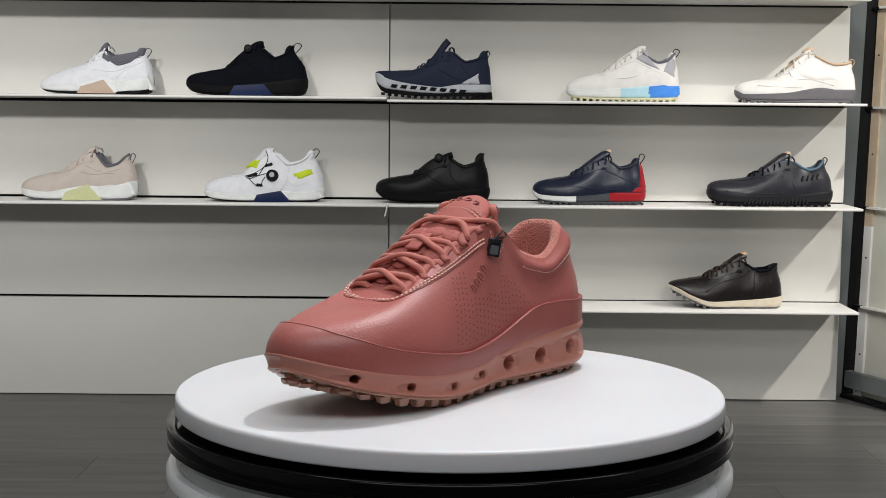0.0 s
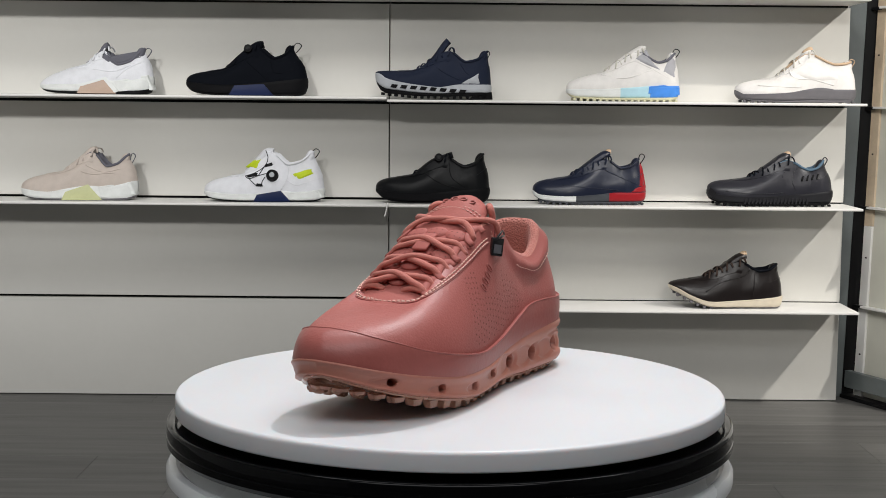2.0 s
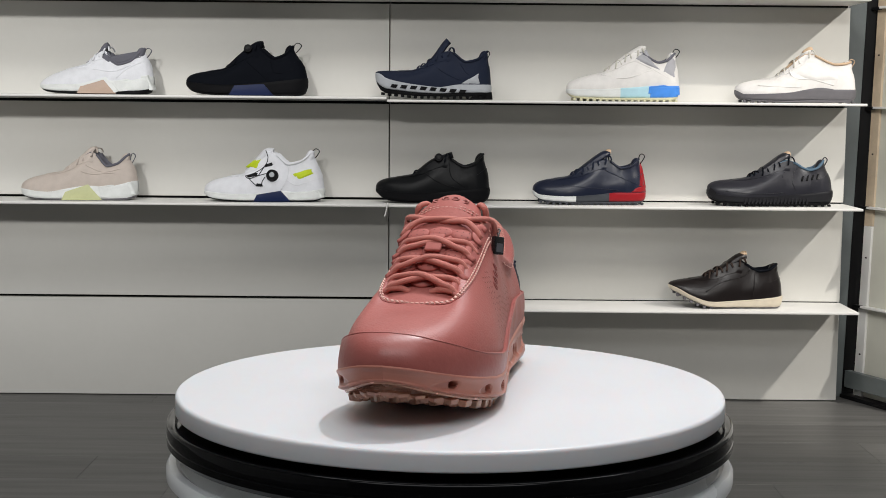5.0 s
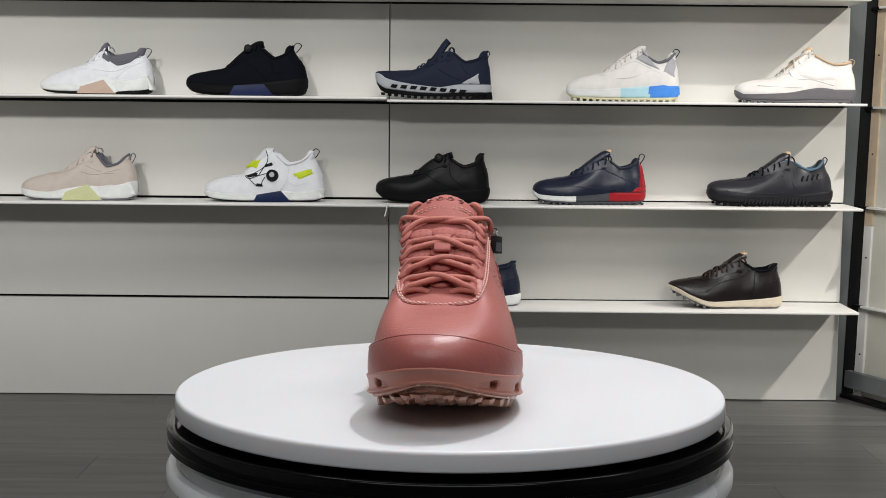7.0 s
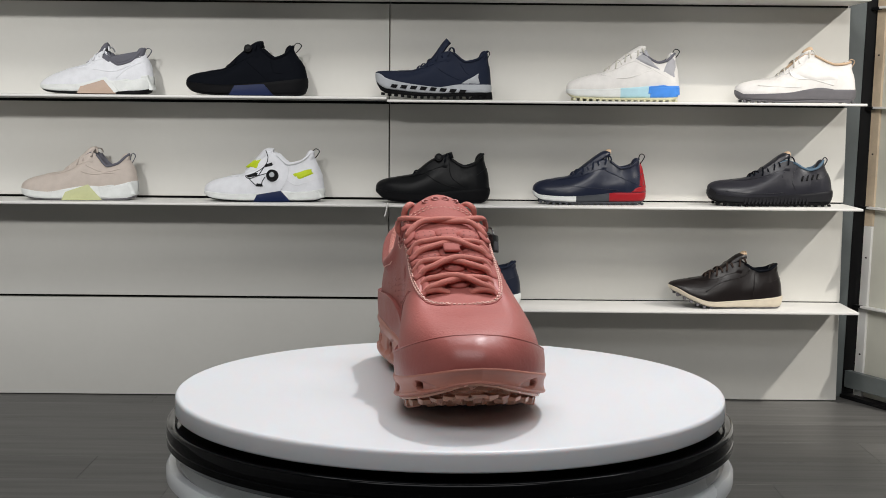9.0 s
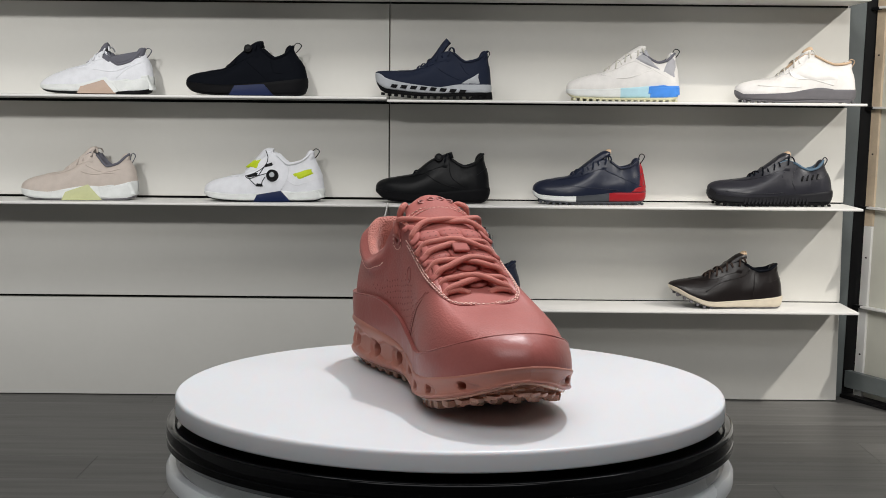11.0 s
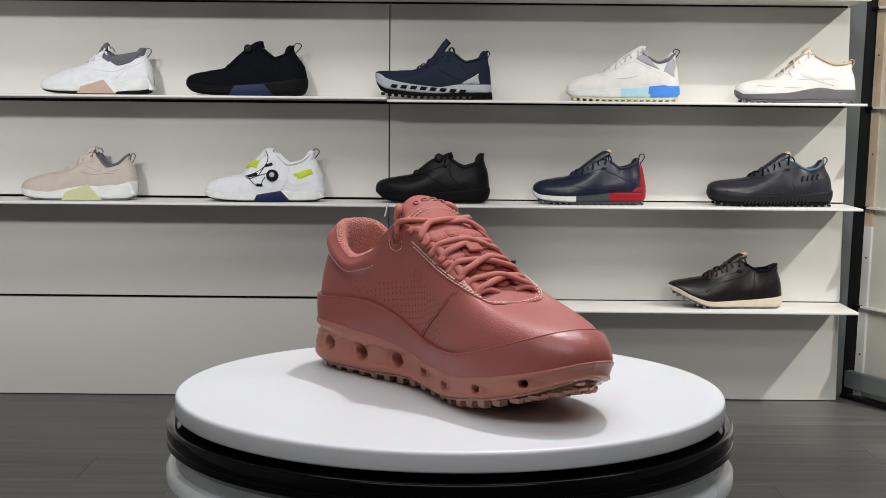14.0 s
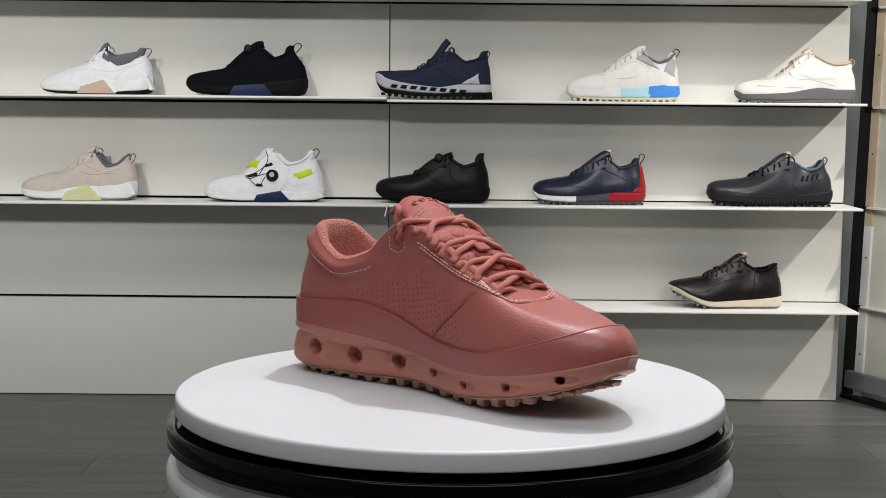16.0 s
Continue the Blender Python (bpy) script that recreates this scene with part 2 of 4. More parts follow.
for n, z in enumerate(LEVELS):
    for k, (x0, x1) in enumerate(BAYS):
        if n == 3 and k == 0:
            continue
        shelf(x0 - (0.001 if k else 0), x1 + (0.001 if k == 0 else 0), z + (0.006 if (k == 0 and n == 1) else -0.004 if n > 1 else 0.0))
for z in (1.30, 1.60, 1.90):
    for x0, x1 in BAYS:
        shelf(x0, x1, z)

# end post of the shelf wall, leaning a little outwards: grey side plate and black upright


def leaning(x0, x1, y0, y1, z0, z1, lean, bevel=0.001):
    bm = box(x0, y0, z0, x1, y1, z1, bevel)
    for v in bm.verts:
        v.co.x += lean * v.co.z
    return bm


post = holder("end_post", pose(1.074, WALL + 0.06, 0), "black metal upright with a grey-green side plate", "post", kind="structure")
part("side_plate", leaning(-0.060, -0.0142, 0.0, 0.004, 0.0, 2.2, 0.028), M_POSTGREY, post, "grey-green metal side plate")
part("upright", leaning(-0.014, 0.016, -0.002, 0.05, 0.0, 2.2, 0.028), M_BLACKMETAL, post)
# solid stand-in for a leaning mirror beyond the post, towards the viewer: its reflected shelf wall is built as parts
rack = holder("mirror_stand_in", pose(1.0880, WALL + 0.035, 0, 0, 0, -66), "solid stand-in for a leaning mirror: reflected cream panel and drilled plywood edge, grey foot rail", "rack", kind="structure")


def leaning_part(name, mat, x0, x1, y0, y1, z0, z1, label="", bevel=0.001):
    bm = box(x0, y0, z0, x1, y1, z1, bevel, seg=1)
    for v in bm.verts:
        v.co.y += 0.031 * v.co.z
    return part(name, bm, mat, rack, label)


leaning_part("panel", M_CREAM, 0.03, 0.2, 0.0, 0.02, 0.012, 2.2)
leaning_part("edge_strip", M_WOODEDGE, 0.0, 0.032, -0.006, 0.004, 0.46, 2.2, "pale plywood edge strip")
# lower part of the same strip: the light on it is put into a white colour
leaning_part("edge_strip", M_SHELF, 0.0, 0.030, -0.006, 0.004, 0.012, 0.458, "lower part of the edge strip, white for the light on it")
for z in (1.02, 0.764, 0.505, 0.245):
    leaning_part("ledge", M_SHELF, 0.02, 0.2, -0.020, -0.001, z, z + 0.006, "thin white ledge")
    leaning_part("bracket", M_BLACKMETAL, -0.012, 0.018, -0.016, -0.007, z - 0.002, z + 0.006, "small dark shelf bracket")
# no real holes: small black blocks stand in for the shade inside them
for z in (0.90, 0.645, 0.375, 0.12):
    leaning_part("drill_hole", M_BLACKMETAL, 0.013, 0.019, -0.0068, -0.0058, z, z + 0.004, "small black block for the shade in a drilled hole", 0.0)
leaning_part("foot_rail", M_POSTGREY, -0.02, 0.2, -0.022, -0.004, 0.030, 0.074, "grey metal foot rail")
leaning_part("base", M_BLACKMETAL, -0.03, 0.2, -0.026, 0.03, 0.0, 0.010, "black base strip")

# ---- turntable ----
R = 0.2


def rounded(r, z0, z1, b, r_in=1e-5, bt=None):
    bt = bt or b
    loop = [(r_in, z0), (r - b, z0)]
    loop += [(r - b + b * math.sin(q), z0 + b - b * math.cos(q)) for q in np.linspace(0, math.pi / 2, 5)[1:]]
    loop += [(r - bt + bt * math.cos(q), z1 - bt + bt * math.sin(q)) for q in np.linspace(0, math.pi / 2, 5)]
    loop += [(r_in, z1)]
    return loop


turntable = holder("turntable", pose(0, 0, TOP), "round white acrylic turntable disc on a black base ring", "turntable")
part("disc", lathe(rounded(R, -0.0135, 0, 0.0012, 1e-5, 0.003), 160), M_DISC, turntable, smooth=35)
part("hub", lathe([(1e-5, -0.0222), (0.105, -0.0222), (0.105, -0.0136), (1e-5, -0.0136)], 64), M_RING, turntable, "black turntable hub")
stand = holder("display_stand", pose(0, 0, 0), "white round stand with a glossy black turntable ring", "stand")
ring = [(1e-5, -0.0225), (0.1985, -0.0225), (0.2, -0.0188)]
ring += [(0.2035 + 0.0025 * math.cos(q), -0.0210 + 0.0025 * math.sin(q)) for q in np.linspace(math.pi / 2, 0, 5)]
ring += [(0.2062, -0.0275), (0.2056, -0.0280), (0.2056, -0.0290), (0.2062, -0.0296), (0.2062, -0.0340), (0.2030, -0.0378), (1e-5, -0.0378)]
part("base_ring", lathe([(r, TOP + z) for r, z in ring], 160), M_RING, stand, "glossy black plastic ring", smooth=30)
tub = [(1e-5, 0.0), (0.176, 0.0), (0.18, 0.004), (0.1935, TOP - 0.066), (0.2025, TOP - 0.0635), (0.2068, TOP - 0.0590), (0.2068, TOP - 0.0530),
       (0.2045, TOP - 0.0490), (0.2000, TOP - 0.0480), (0.1970, TOP - 0.0500), (0.1945, TOP - 0.0455), (0.1940, TOP - 0.0379), (1e-5, TOP - 0.0379)]
part("tub", lathe(tub, 128), M_BUCKET, stand, "white plastic tub with a rolled rim", smooth=40)


# ---- the shoe on the turntable: toe towards -y, its origin on the turntable's axis ----
SOLE_R = [(-0.003, 0.1475), (0.015, 0.1435), (0.0278, 0.130), (0.0365, 0.108), (0.0388, 0.065), (0.041, 0.0226), (0.0438, 0.0),
          (0.0482, -0.03), (0.0512, -0.0545), (0.0518, -0.08), (0.0490, -0.10), (0.0433, -0.12), (0.0350, -0.1365),
          (0.0250, -0.1490), (0.0115, -0.1605), (-0.006, -0.1665)]
SOLE_L = [(-0.003, 0.1475), (-0.021, 0.1445), (-0.0360, 0.1315), (-0.0422, 0.108), (-0.0400, 0.065), (-0.0355, 0.0226), (-0.0362, 0.0),
          (-0.0408, -0.03), (-0.0470, -0.0545), (-0.0512, -0.08), (-0.0522, -0.10), (-0.0495, -0.12), (-0.0438, -0.1370),
          (-0.0358, -0.1505), (-0.0235, -0.1620), (-0.006, -0.1665)]
z_bottom = curve_of([(0.15, 0.0065), (0.125, 0.0055), (0.08, 0.0056), (0.05, 0.0062), (0.02, 0.0077), (0.0, 0.0082), (-0.022, 0.0070), (-0.045, 0.0062),
                     (-0.064, 0.0078), (-0.085, 0.0110), (-0.10, 0.0136), (-0.124, 0.0185), (-0.143, 0.0238), (-0.158, 0.0292), (-0.1665, 0.0335)])
z_mid = curve_of([(0.15, 0.0392), (0.10, 0.0382), (0.075, 0.0366), (0.045, 0.0344), (0.02, 0.0313), (-0.005, 0.0277), (-0.03, 0.0248), (-0.057, 0.0244),
                  (-0.08, 0.0258), (-0.102, 0.0288), (-0.124, 0.0328), (-0.142, 0.0370), (-0.157, 0.0415), (-0.1665, 0.0450)])
Z_RAND_R = curve_of([(0.15, 0.0560), (0.11, 0.0565), (0.087, 0.0575), (0.067, 0.0575), (0.055, 0.0565), (0.035, 0.0510), (0.02, 0.0458), (0.004, 0.0412), (-0.016, 0.0376),
                     (-0.034, 0.0358), (-0.057, 0.0370), (-0.083, 0.0404), (-0.104, 0.0440), (-0.119, 0.0475), (-0.138, 0.0530), (-0.151, 0.0565), (-0.1665, 0.0605)])
Z_RAND_L = curve_of([(0.15, 0.0560), (0.11, 0.0570), (0.08, 0.0590), (0.056, 0.0602), (0.045, 0.0590), (0.025, 0.0540), (0.004, 0.0470), (-0.016, 0.0412), (-0.041, 0.0384),
                     (-0.056, 0.0384), (-0.072, 0.0392), (-0.102, 0.0450), (-0.123, 0.0504), (-0.147, 0.0566), (-0.1665, 0.0605)])
MID_X = -0.0055
TOPLINE = [(0.1475, 0.0, 0.1255, 0.1145), (0.143, 0.012, 0.1245, 0.1140), (0.131, 0.021, 0.117, 0.1105), (0.11, 0.0270, 0.103, 0.0995), (0.08, 0.0305, 0.080, 0.0905),
           (0.05, 0.0315, 0.052, 0.0972), (0.028, 0.0305, 0.0325, 0.1135), (0.010, 0.0292, 0.0180, 0.1210), (-0.004, 0.0280, 0.0060, 0.1190), (-0.03, 0.0265, -0.015, 0.1090),
           (-0.06, 0.0255, -0.034, 0.0985), (-0.09, 0.0250, -0.050, 0.0905), (-0.12, 0.0248, -0.0625, 0.0835), (-0.148, 0.0243, -0.0710, 0.0775),
           (-0.1605, 0.0185, -0.0755, 0.0748), (-0.1665, 0.0, -0.0775, 0.0740)]
TOP_X, TOP_Y, TOP_Z = (curve_of([(k[0], k[j]) for k in TOPLINE]) for j in (1, 2, 3))
SIDE_N = 72


def ring_of(right, left, n=SIDE_N):
    """Closed loop: heel, down the +x side to the toe, back up the -x side."""
    r, l = spline(right, n), spline(left, n)
    pts = np.concatenate([r, l[-2:0:-1]])
    side = np.array([1] * n + [-1] * (n - 2))
    nxt, prv = np.roll(pts, -1, 0), np.roll(pts, 1, 0)
    d = nxt - prv
    nor = np.stack([-d[:, 1], d[:, 0]], 1)
    nor /= np.linalg.norm(nor, axis=1)[:, None]
    if nor[n // 2, 0] < 0:
        nor = -nor
    return pts, nor, side


RING, NORM, SIDE = ring_of(SOLE_R, SOLE_L)
COUNT = len(RING)


def profile(i):
    """Bezier from the feather edge up to the topline at loop index i."""
    x, y = RING[i]
    n = Vector((*NORM[i], 0))
    b = Vector((x, y, z_mid(y) - 0.001)) - n * (0.0032 - 0.0004 * min(max((-0.10 - y) / 0.05, 0), 1))
    cx = MID_X - (0.0008 if y > 0.05 else 0)
    t = Vector((cx + SIDE[i] * TOP_X(y), TOP_Y(y), TOP_Z(y)))
    w = min(max((-0.085 - y) / 0.06, 0), 1)
    back = min(max((y - 0.10) / 0.04, 0), 1)
    mid = min(max((0.03 - y) / 0.03, 0), 1)
    dz = t.z - b.z
    flat = Vector((b.x - t.x, b.y - t.y, 0))
    p1 = b + Vector((0, 0, dz * (0.45 + 0.30 * w))) + n * (0.0035 - 0.0060 * w - 0.0015 * back)
    p2 = t + flat * (0.30 + 0.16 * mid + 0.06 * w) + Vector((0, 0, -dz * (0.38 - 0.15 * mid + 0.09 * w))) + n * 0.004 * back
    return b, p1, p2, t


CAGE = [profile(i) for i in range(COUNT)]


def skin(i, v, off=0.0):
    b, p1, p2, t = CAGE[i % COUNT]
    u = 1 - v
    p = b * u**3 + p1 * 3 * u * u * v + p2 * 3 * u * v * v + t * v**3
    y = RING[i % COUNT][1]
    if y > 0.03:  # padded collar
        k = min((y - 0.03) / 0.03, 1) * math.exp(-((v - 0.88) / 0.10) ** 2) * min((1 - v) / 0.07, 1)
        p = p + Vector((*NORM[i % COUNT], 0)) * 0.0050 * k
    if off:
        d1 = (p1 - b) * u * u + (p2 - p1) * 2 * u * v + (t - p2) * v * v
        q0, q1 = CAGE[(i - 1) % COUNT], CAGE[(i + 1) % COUNT]
        a = [q[0] * u**3 + q[1] * 3 * u * u * v + q[2] * 3 * u * v * v + q[3] * v**3 for q in (q0, q1)]
        nn = (a[1] - a[0]).cross(d1).normalized()
        if nn.dot(Vector((*NORM[i % COUNT], 0.6))) < 0:
            nn = -nn
        p = p + nn * off
    return p


def z_rand(i):
    """Height of the rand's upper edge at loop index i; the two sides differ at the waist."""
    return (Z_RAND_R if SIDE[i] > 0 else Z_RAND_L)(RING[i][1])


def v_at_height(i, z):
    lo, hi = 0.0, 1.0
    for _ in range(24):
        m = (lo + hi) / 2
        lo, hi = (m, hi) if skin(i, m).z < z else (lo, m)
    return lo


def v_below_top(i, dist):
    last, run = skin(i, 1.0), 0.0
    for k in range(1, 81):
        p = skin(i, 1 - k / 80)
        step = (p - last).length
        if run + step >= dist:
            return 1 - (k - 1 + (dist - run) / step) / 80
        run, last = run + step, p
    return 0.0


def patch(lo, hi, off, idx, rows=10, close=False):
    """A raised piece of the skin between v = lo(i) and hi(i), with turned-down edges."""
    grid = []
    for k in range(-1, rows + 2):
        f = min(max(k, 0), rows) / rows
        o = -0.0004 if k in (-1, rows + 1) else off * (0.92 if k in (0, rows) else 1.0)
        grid.append([skin(i, lo(i) + (hi(i) - lo(i)) * f, o) for i in idx])
    return grid_mesh(grid, wrap=close)[0]


shoe = holder("golf_shoe", pose(0, 0, TOP), "dusty pink leather golf shoe with laces, on the turntable", "shoe")
every = list(range(COUNT))
# upper
upper = part("upper", grid_mesh([[skin(i, k / 30) for i in every] for k in range(31)], wrap=True)[0], M_LEATHER, shoe, "smooth dusty pink leather upper", smooth=180)
# inner lining
rows = []
for depth, inn, rise in ((0, 0, 0), (1, 0.0025, 0.0022), (2, 0.0055, 0.0022), (3, 0.0080, -0.002), (4, 0.0085, -0.012), (5, 0.008, -0.03), (6, 0.010, -0.06)):
    row = []
    for i in every:
        t = CAGE[i][3]
        y = RING[i][1]
        pad = 0.45 + 0.55 * min(max((y - 0.0) / 0.05, 0), 1)
        row.append(t - Vector((*NORM[i], 0)) * inn * pad + Vector((0, 0, max(rise * pad, -0.06) if t.z + rise > 0.03 else 0.03 - t.z)))
    rows.append(row)
part("lining", grid_mesh(rows, wrap=True)[0], M_LINING, shoe, "salmon knitted mesh lining", smooth=180)
part("insole", grid_mesh([[Vector((x * f + MID_X * (1 - f), y * 0.93 * f + 0.02 * (1 - f), 0.046)) for x, y in RING * 0.82] for f in (1.0, 0.5, 0.02)], wrap=True)[0],
     M_LINING, shoe, "pink insole", smooth=180)
# raised toe cap and rand
part("rand", patch(lambda i: 0.0, lambda i: v_at_height(i, z_rand(i)), 0.0028, every, 12, True), M_RAND, shoe, "smooth pink leather rand round the foot", smooth=50)
# thin tube added along the rand's upper edge, shaped to catch a highlight line
rand_edge = [skin(i, v_at_height(i, z_rand(i)), 0.0024) for i in every]
part("rand_glint_tube", tube(rand_edge, 0.0007, 0.0007, 6, closed=True), M_RAND, shoe, "thin tube added on the rand's edge to catch a highlight line", smooth=180)
# collar roll and eyestay
heel_run = [i % COUNT for i in range(-SIDE_N // 2, SIDE_N // 2) if RING[i % COUNT][1] > 0.040]
stay_run = [i for i in every if RING[i][1] < -0.002]


def narrow(i):
    """The eyestay grows narrower round the front of the throat."""
    return 1 - 0.30 * min(max((-0.125 - RING[i][1]) / 0.035, 0), 1)


part("eyestay", patch(lambda i: v_below_top(i, 0.0145 * narrow(i)), lambda i: 0.995, 0.0007, stay_run, 5), M_LEATHER, shoe, "leather eyestay with double stitching", smooth=60)


def along(run, dist, off=0.0):
    return [skin(i, v_below_top(i, dist * narrow(i)), off) for i in run]


def stitches(bm, pts, length=0.0023, gap=0.0012, r=0.00062):
    """A dashed row of thread along points."""
    p = np.array([tuple(q) for q in pts])
    ln = np.concatenate([[0], np.cumsum(np.linalg.norm(np.diff(p, axis=0), axis=1))])
    s = 0.0
    while s + length < ln[-1]:
        seg = [Vector([np.interp(q, ln, p[:, c]) for c in range(3)]) for q in (s, s + length / 2, s + length)]
        tube(seg, r, r * 0.8, 5, bm)
        s += length + gap
    return bm


bm = bmesh.new()
stitches(bm, along(stay_run, 0.0098, 0.0010))
stitches(bm, along(stay_run, 0.0126, 0.0010))
part("stitching", bm, M_STITCH, shoe, "pale pink double stitching", smooth=180)
part("collar_stitching", stitches(bmesh.new(), [skin(i, v_below_top(i, 0.0132 + 0.0135 * min(max((RING[i][1] - 0.105) / 0.04, 0), 1) ** 2), 0.0004) for i in heel_run], 0.0026, 0.0016, 0.00042), M_STITCH, shoe, "pale pink stitching below the collar", smooth=180)


def nearest(side, y, z):
    best = None
    for i in every:
        if SIDE[i] != side:
            continue
        for k in range(3, 79):
            p = skin(i, k / 80)
            d = (p.y - y) ** 2 + (p.z - z) ** 2
            if best is None or d < best[0]:
                best = (d, i, k / 80)
    return best[1], best[2]


def disc_on(bm, p, n, r1, r2, turn=0.0, seg=8, rise=0.00012):
    n = n.normalized()
    u = n.cross(Vector((0, 0, 1))).normalized()
    w = n.cross(u)
    a, b = u * math.cos(turn) + w * math.sin(turn), w * math.cos(turn) - u * math.sin(turn)
    bm.faces.new([bm.verts.new(p + n * rise + a * r1 * math.cos(q) + b * r2 * math.sin(q)) for q in [2 * math.pi * k / seg for k in range(seg)]])


def skin_normal(i, v):
    return (skin(i, v, 0.001) - skin(i, v)).normalized()


# perforations of the quarters: flat discs, the shade in each hole put into the colour
for side, y0, y1 in ((1, -0.050, 0.098), (-1, -0.05, 0.07)):
    bm = bmesh.new()
    for c, i in enumerate(i for i in every if SIDE[i] == side and y0 < RING[i][1] < y1):
        y = RING[i][1]
        lo = v_at_height(i, z_rand(i) + 0.006)
        hi = v_below_top(i, 0.019 if y < -0.03 or side < 0 else 0.034)
        ln = sum((skin(i, lo + (hi - lo) * (k + 1) / 8) - skin(i, lo + (hi - lo) * k / 8)).length for k in range(8))
        nrow = max(int(ln / 0.0040), 0)
        for k in range(nrow):
            if side < 0 and (k > nrow * 0.60 or y > 0.045 and k % 2 or y > 0.0 and k > nrow * 0.45):
                continue
            v = lo + (hi - lo) * (k + 0.5 * (c % 2)) / max(nrow, 1)
            if side > 0 and -0.030 < y < 0.008 and skin(i, v).z > 0.0725:
                continue
            disc_on(bm, skin(i, v), skin_normal(i, v), 0.00072, 0.00072)
    part("perforations", bm, M_RECESS_SHADE, shoe, "flat dark discs for tiny punched air holes in rows, shade put into the colour")["kind"] = "stuff"

# four oval slots on the quarter
for k in range(4):
    i, v = nearest(1, -0.0208 + 0.0061 * k, 0.0786 + 0.0037 * k)
    p, n = skin(i, v), skin_normal(i, v)
    loop = []
    u = n.cross(Vector((0, 0, 1))).normalized()
    w = n.cross(u)
    a, b = u * 0.8 + w * 0.6, w * 0.8 - u * 0.6
    pts = [p + n * 0.0002 + a * 0.0017 * math.cos(q) + b * 0.0034 * math.sin(q) for q in [2 * math.pi * j / 16 for j in range(16)]]
    part("oval_slot", tube(pts, 0.0006, 0.0005, 6, up=n, closed=True), M_RAND, shoe, smooth=180)

# side seam of the -x quarter: a dark tube paints the shade in the fold
SEAM_LINE = spline([(-0.0165, 0.0420), (-0.0262, 0.0507), (-0.0386, 0.0610), (-0.0510, 0.0705), (-0.0590, 0.0785)], 9)
seam = [skin(*nearest(-1, y, z), 0.0001) for y, z in SEAM_LINE]
seam = [Vector(p) for p in spline([tuple(p) for p in (seam[0], seam[2], seam[4], seam[6], seam[8])], 30)]
part("seam", tube(seam, 0.0005, 0.0004, 5), M_RECESS_SHADE, shoe, "fold seam across the quarter, the shade in the fold painted dark red", smooth=180)
part("seam_stitching", stitches(bmesh.new(), [p + Vector((-0.0006, 0.0022, 0.0006)) for p in seam], 0.0018, 0.0012, 0.00035), M_RAND, shoe, smooth=180)
# faint round stamp on the -x quarter
i, v = nearest(-1, -0.008, 0.0857)
p, n = skin(i, v), skin_normal(i, v)
u = n.cross(Vector((0, 0, 1))).normalized()
w = n.cross(u)
stamp = [p + n * 0.0001 + u * 0.0046 * math.cos(a) + w * 0.0056 * math.sin(a) for a in [2 * math.pi * j / 20 for j in range(20)]]
part("stamped_ring", tube(stamp, 0.0007, 0.0003, 6, up=n, closed=True), M_RAND, shoe, smooth=180)
back_seam = [skin(0, v, 0.0006) for v in np.linspace(0.28, 0.92, 16)]
part("heel_strip", tube(back_seam, 0.006, 0.0009, 8, up=(0, 1, 0.2)), M_RAND, shoe, "leather strip up the heel", smooth=60)

# midsole with drilled air holes
SIDE_STEPS = ((-0.0045, 0.0), (-0.0012, 0.05), (-0.0001, 0.10), (0.0003, 0.16), (-0.0004, 0.24), (-0.0008, 0.45), (-0.0008, 0.6), (-0.0005, 0.70), (0.0, 0.78), (0.0004, 0.84), (0.0006, 0.91), (0.0001, 0.97), (-0.0008, 1.0), (-0.003, 1.02))


def sole_point(i, off, f):
    x, y = RING[i]
    zb, zm = z_bottom(y), z_mid(y)
    return Vector((x + NORM[i][0] * off, y + NORM[i][1] * off, zb + (zm - zb) * f))


HOLES = [(-0.1375, 0.0290, 0.0026), (-0.0975, 0.0198, 0.0027), (-0.0540, 0.0145, 0.0027), (-0.0175, 0.0175, 0.0027), (0.0220, 0.0196, 0.0050), (0.0640, 0.0194, 0.0055), (0.1055, 0.0212, 0.0056)]
rim_line = curve_of([(f, o) for o, f in SIDE_STEPS[1:]])


def dent(y, z):
    """Depth pressed into the side wall of the midsole at a place along the foot and up its side."""
    d = 0.0
    for hy, hz, r in HOLES:
        long = 1.25 if r > 0.004 else 1.0
        q = math.hypot((y - hy) / long, z - hz) / r
        if q < 1.25:
            d = max(d, 0.011 * min(max((1.16 - q) / 0.24, 0), 1))
        if r < 0.004:
            tail = math.hypot((y - hy + 0.005) / 0.0105, (z - hz) / 0.0036)
            d = max(d, 0.0016 * min(max((1 - tail) / 0.4, 0), 1))
        else:
            tail = math.hypot((y - hy - 0.002) / 0.0135, (z - hz) / 0.0078)
            d = max(d, 0.0030 * min(max((1 - tail) / 0.35, 0), 1))
    band = min(max((y + 0.012) / 0.014, 0), 1) * min(max((0.140 - y) / 0.012, 0), 1)
    if band > 0:
        half = 0.0062 - 0.0020 * math.cos((y - 0.022) * 150.0)
        d = max(d, 0.0016 * band * min(max((half - abs(z - 0.0200)) / 0.0013, 0), 1))
    return d


def heel_cup(y, f):
    """The heel cup swells below a groove that runs round the back."""
    k = min(max((y - 0.085) / 0.045, 0), 1)
    return k * (0.0026 * math.exp(-((f - 0.36) / 0.22) ** 2) - 0.0032 * math.exp(-((f - 0.76) / 0.07) ** 2))


DENSE, DNORM, DSIDE = ring_of(SOLE_R, SOLE_L, 420)
steps = np.linspace(0.05, 1.0, 46)
grid = []
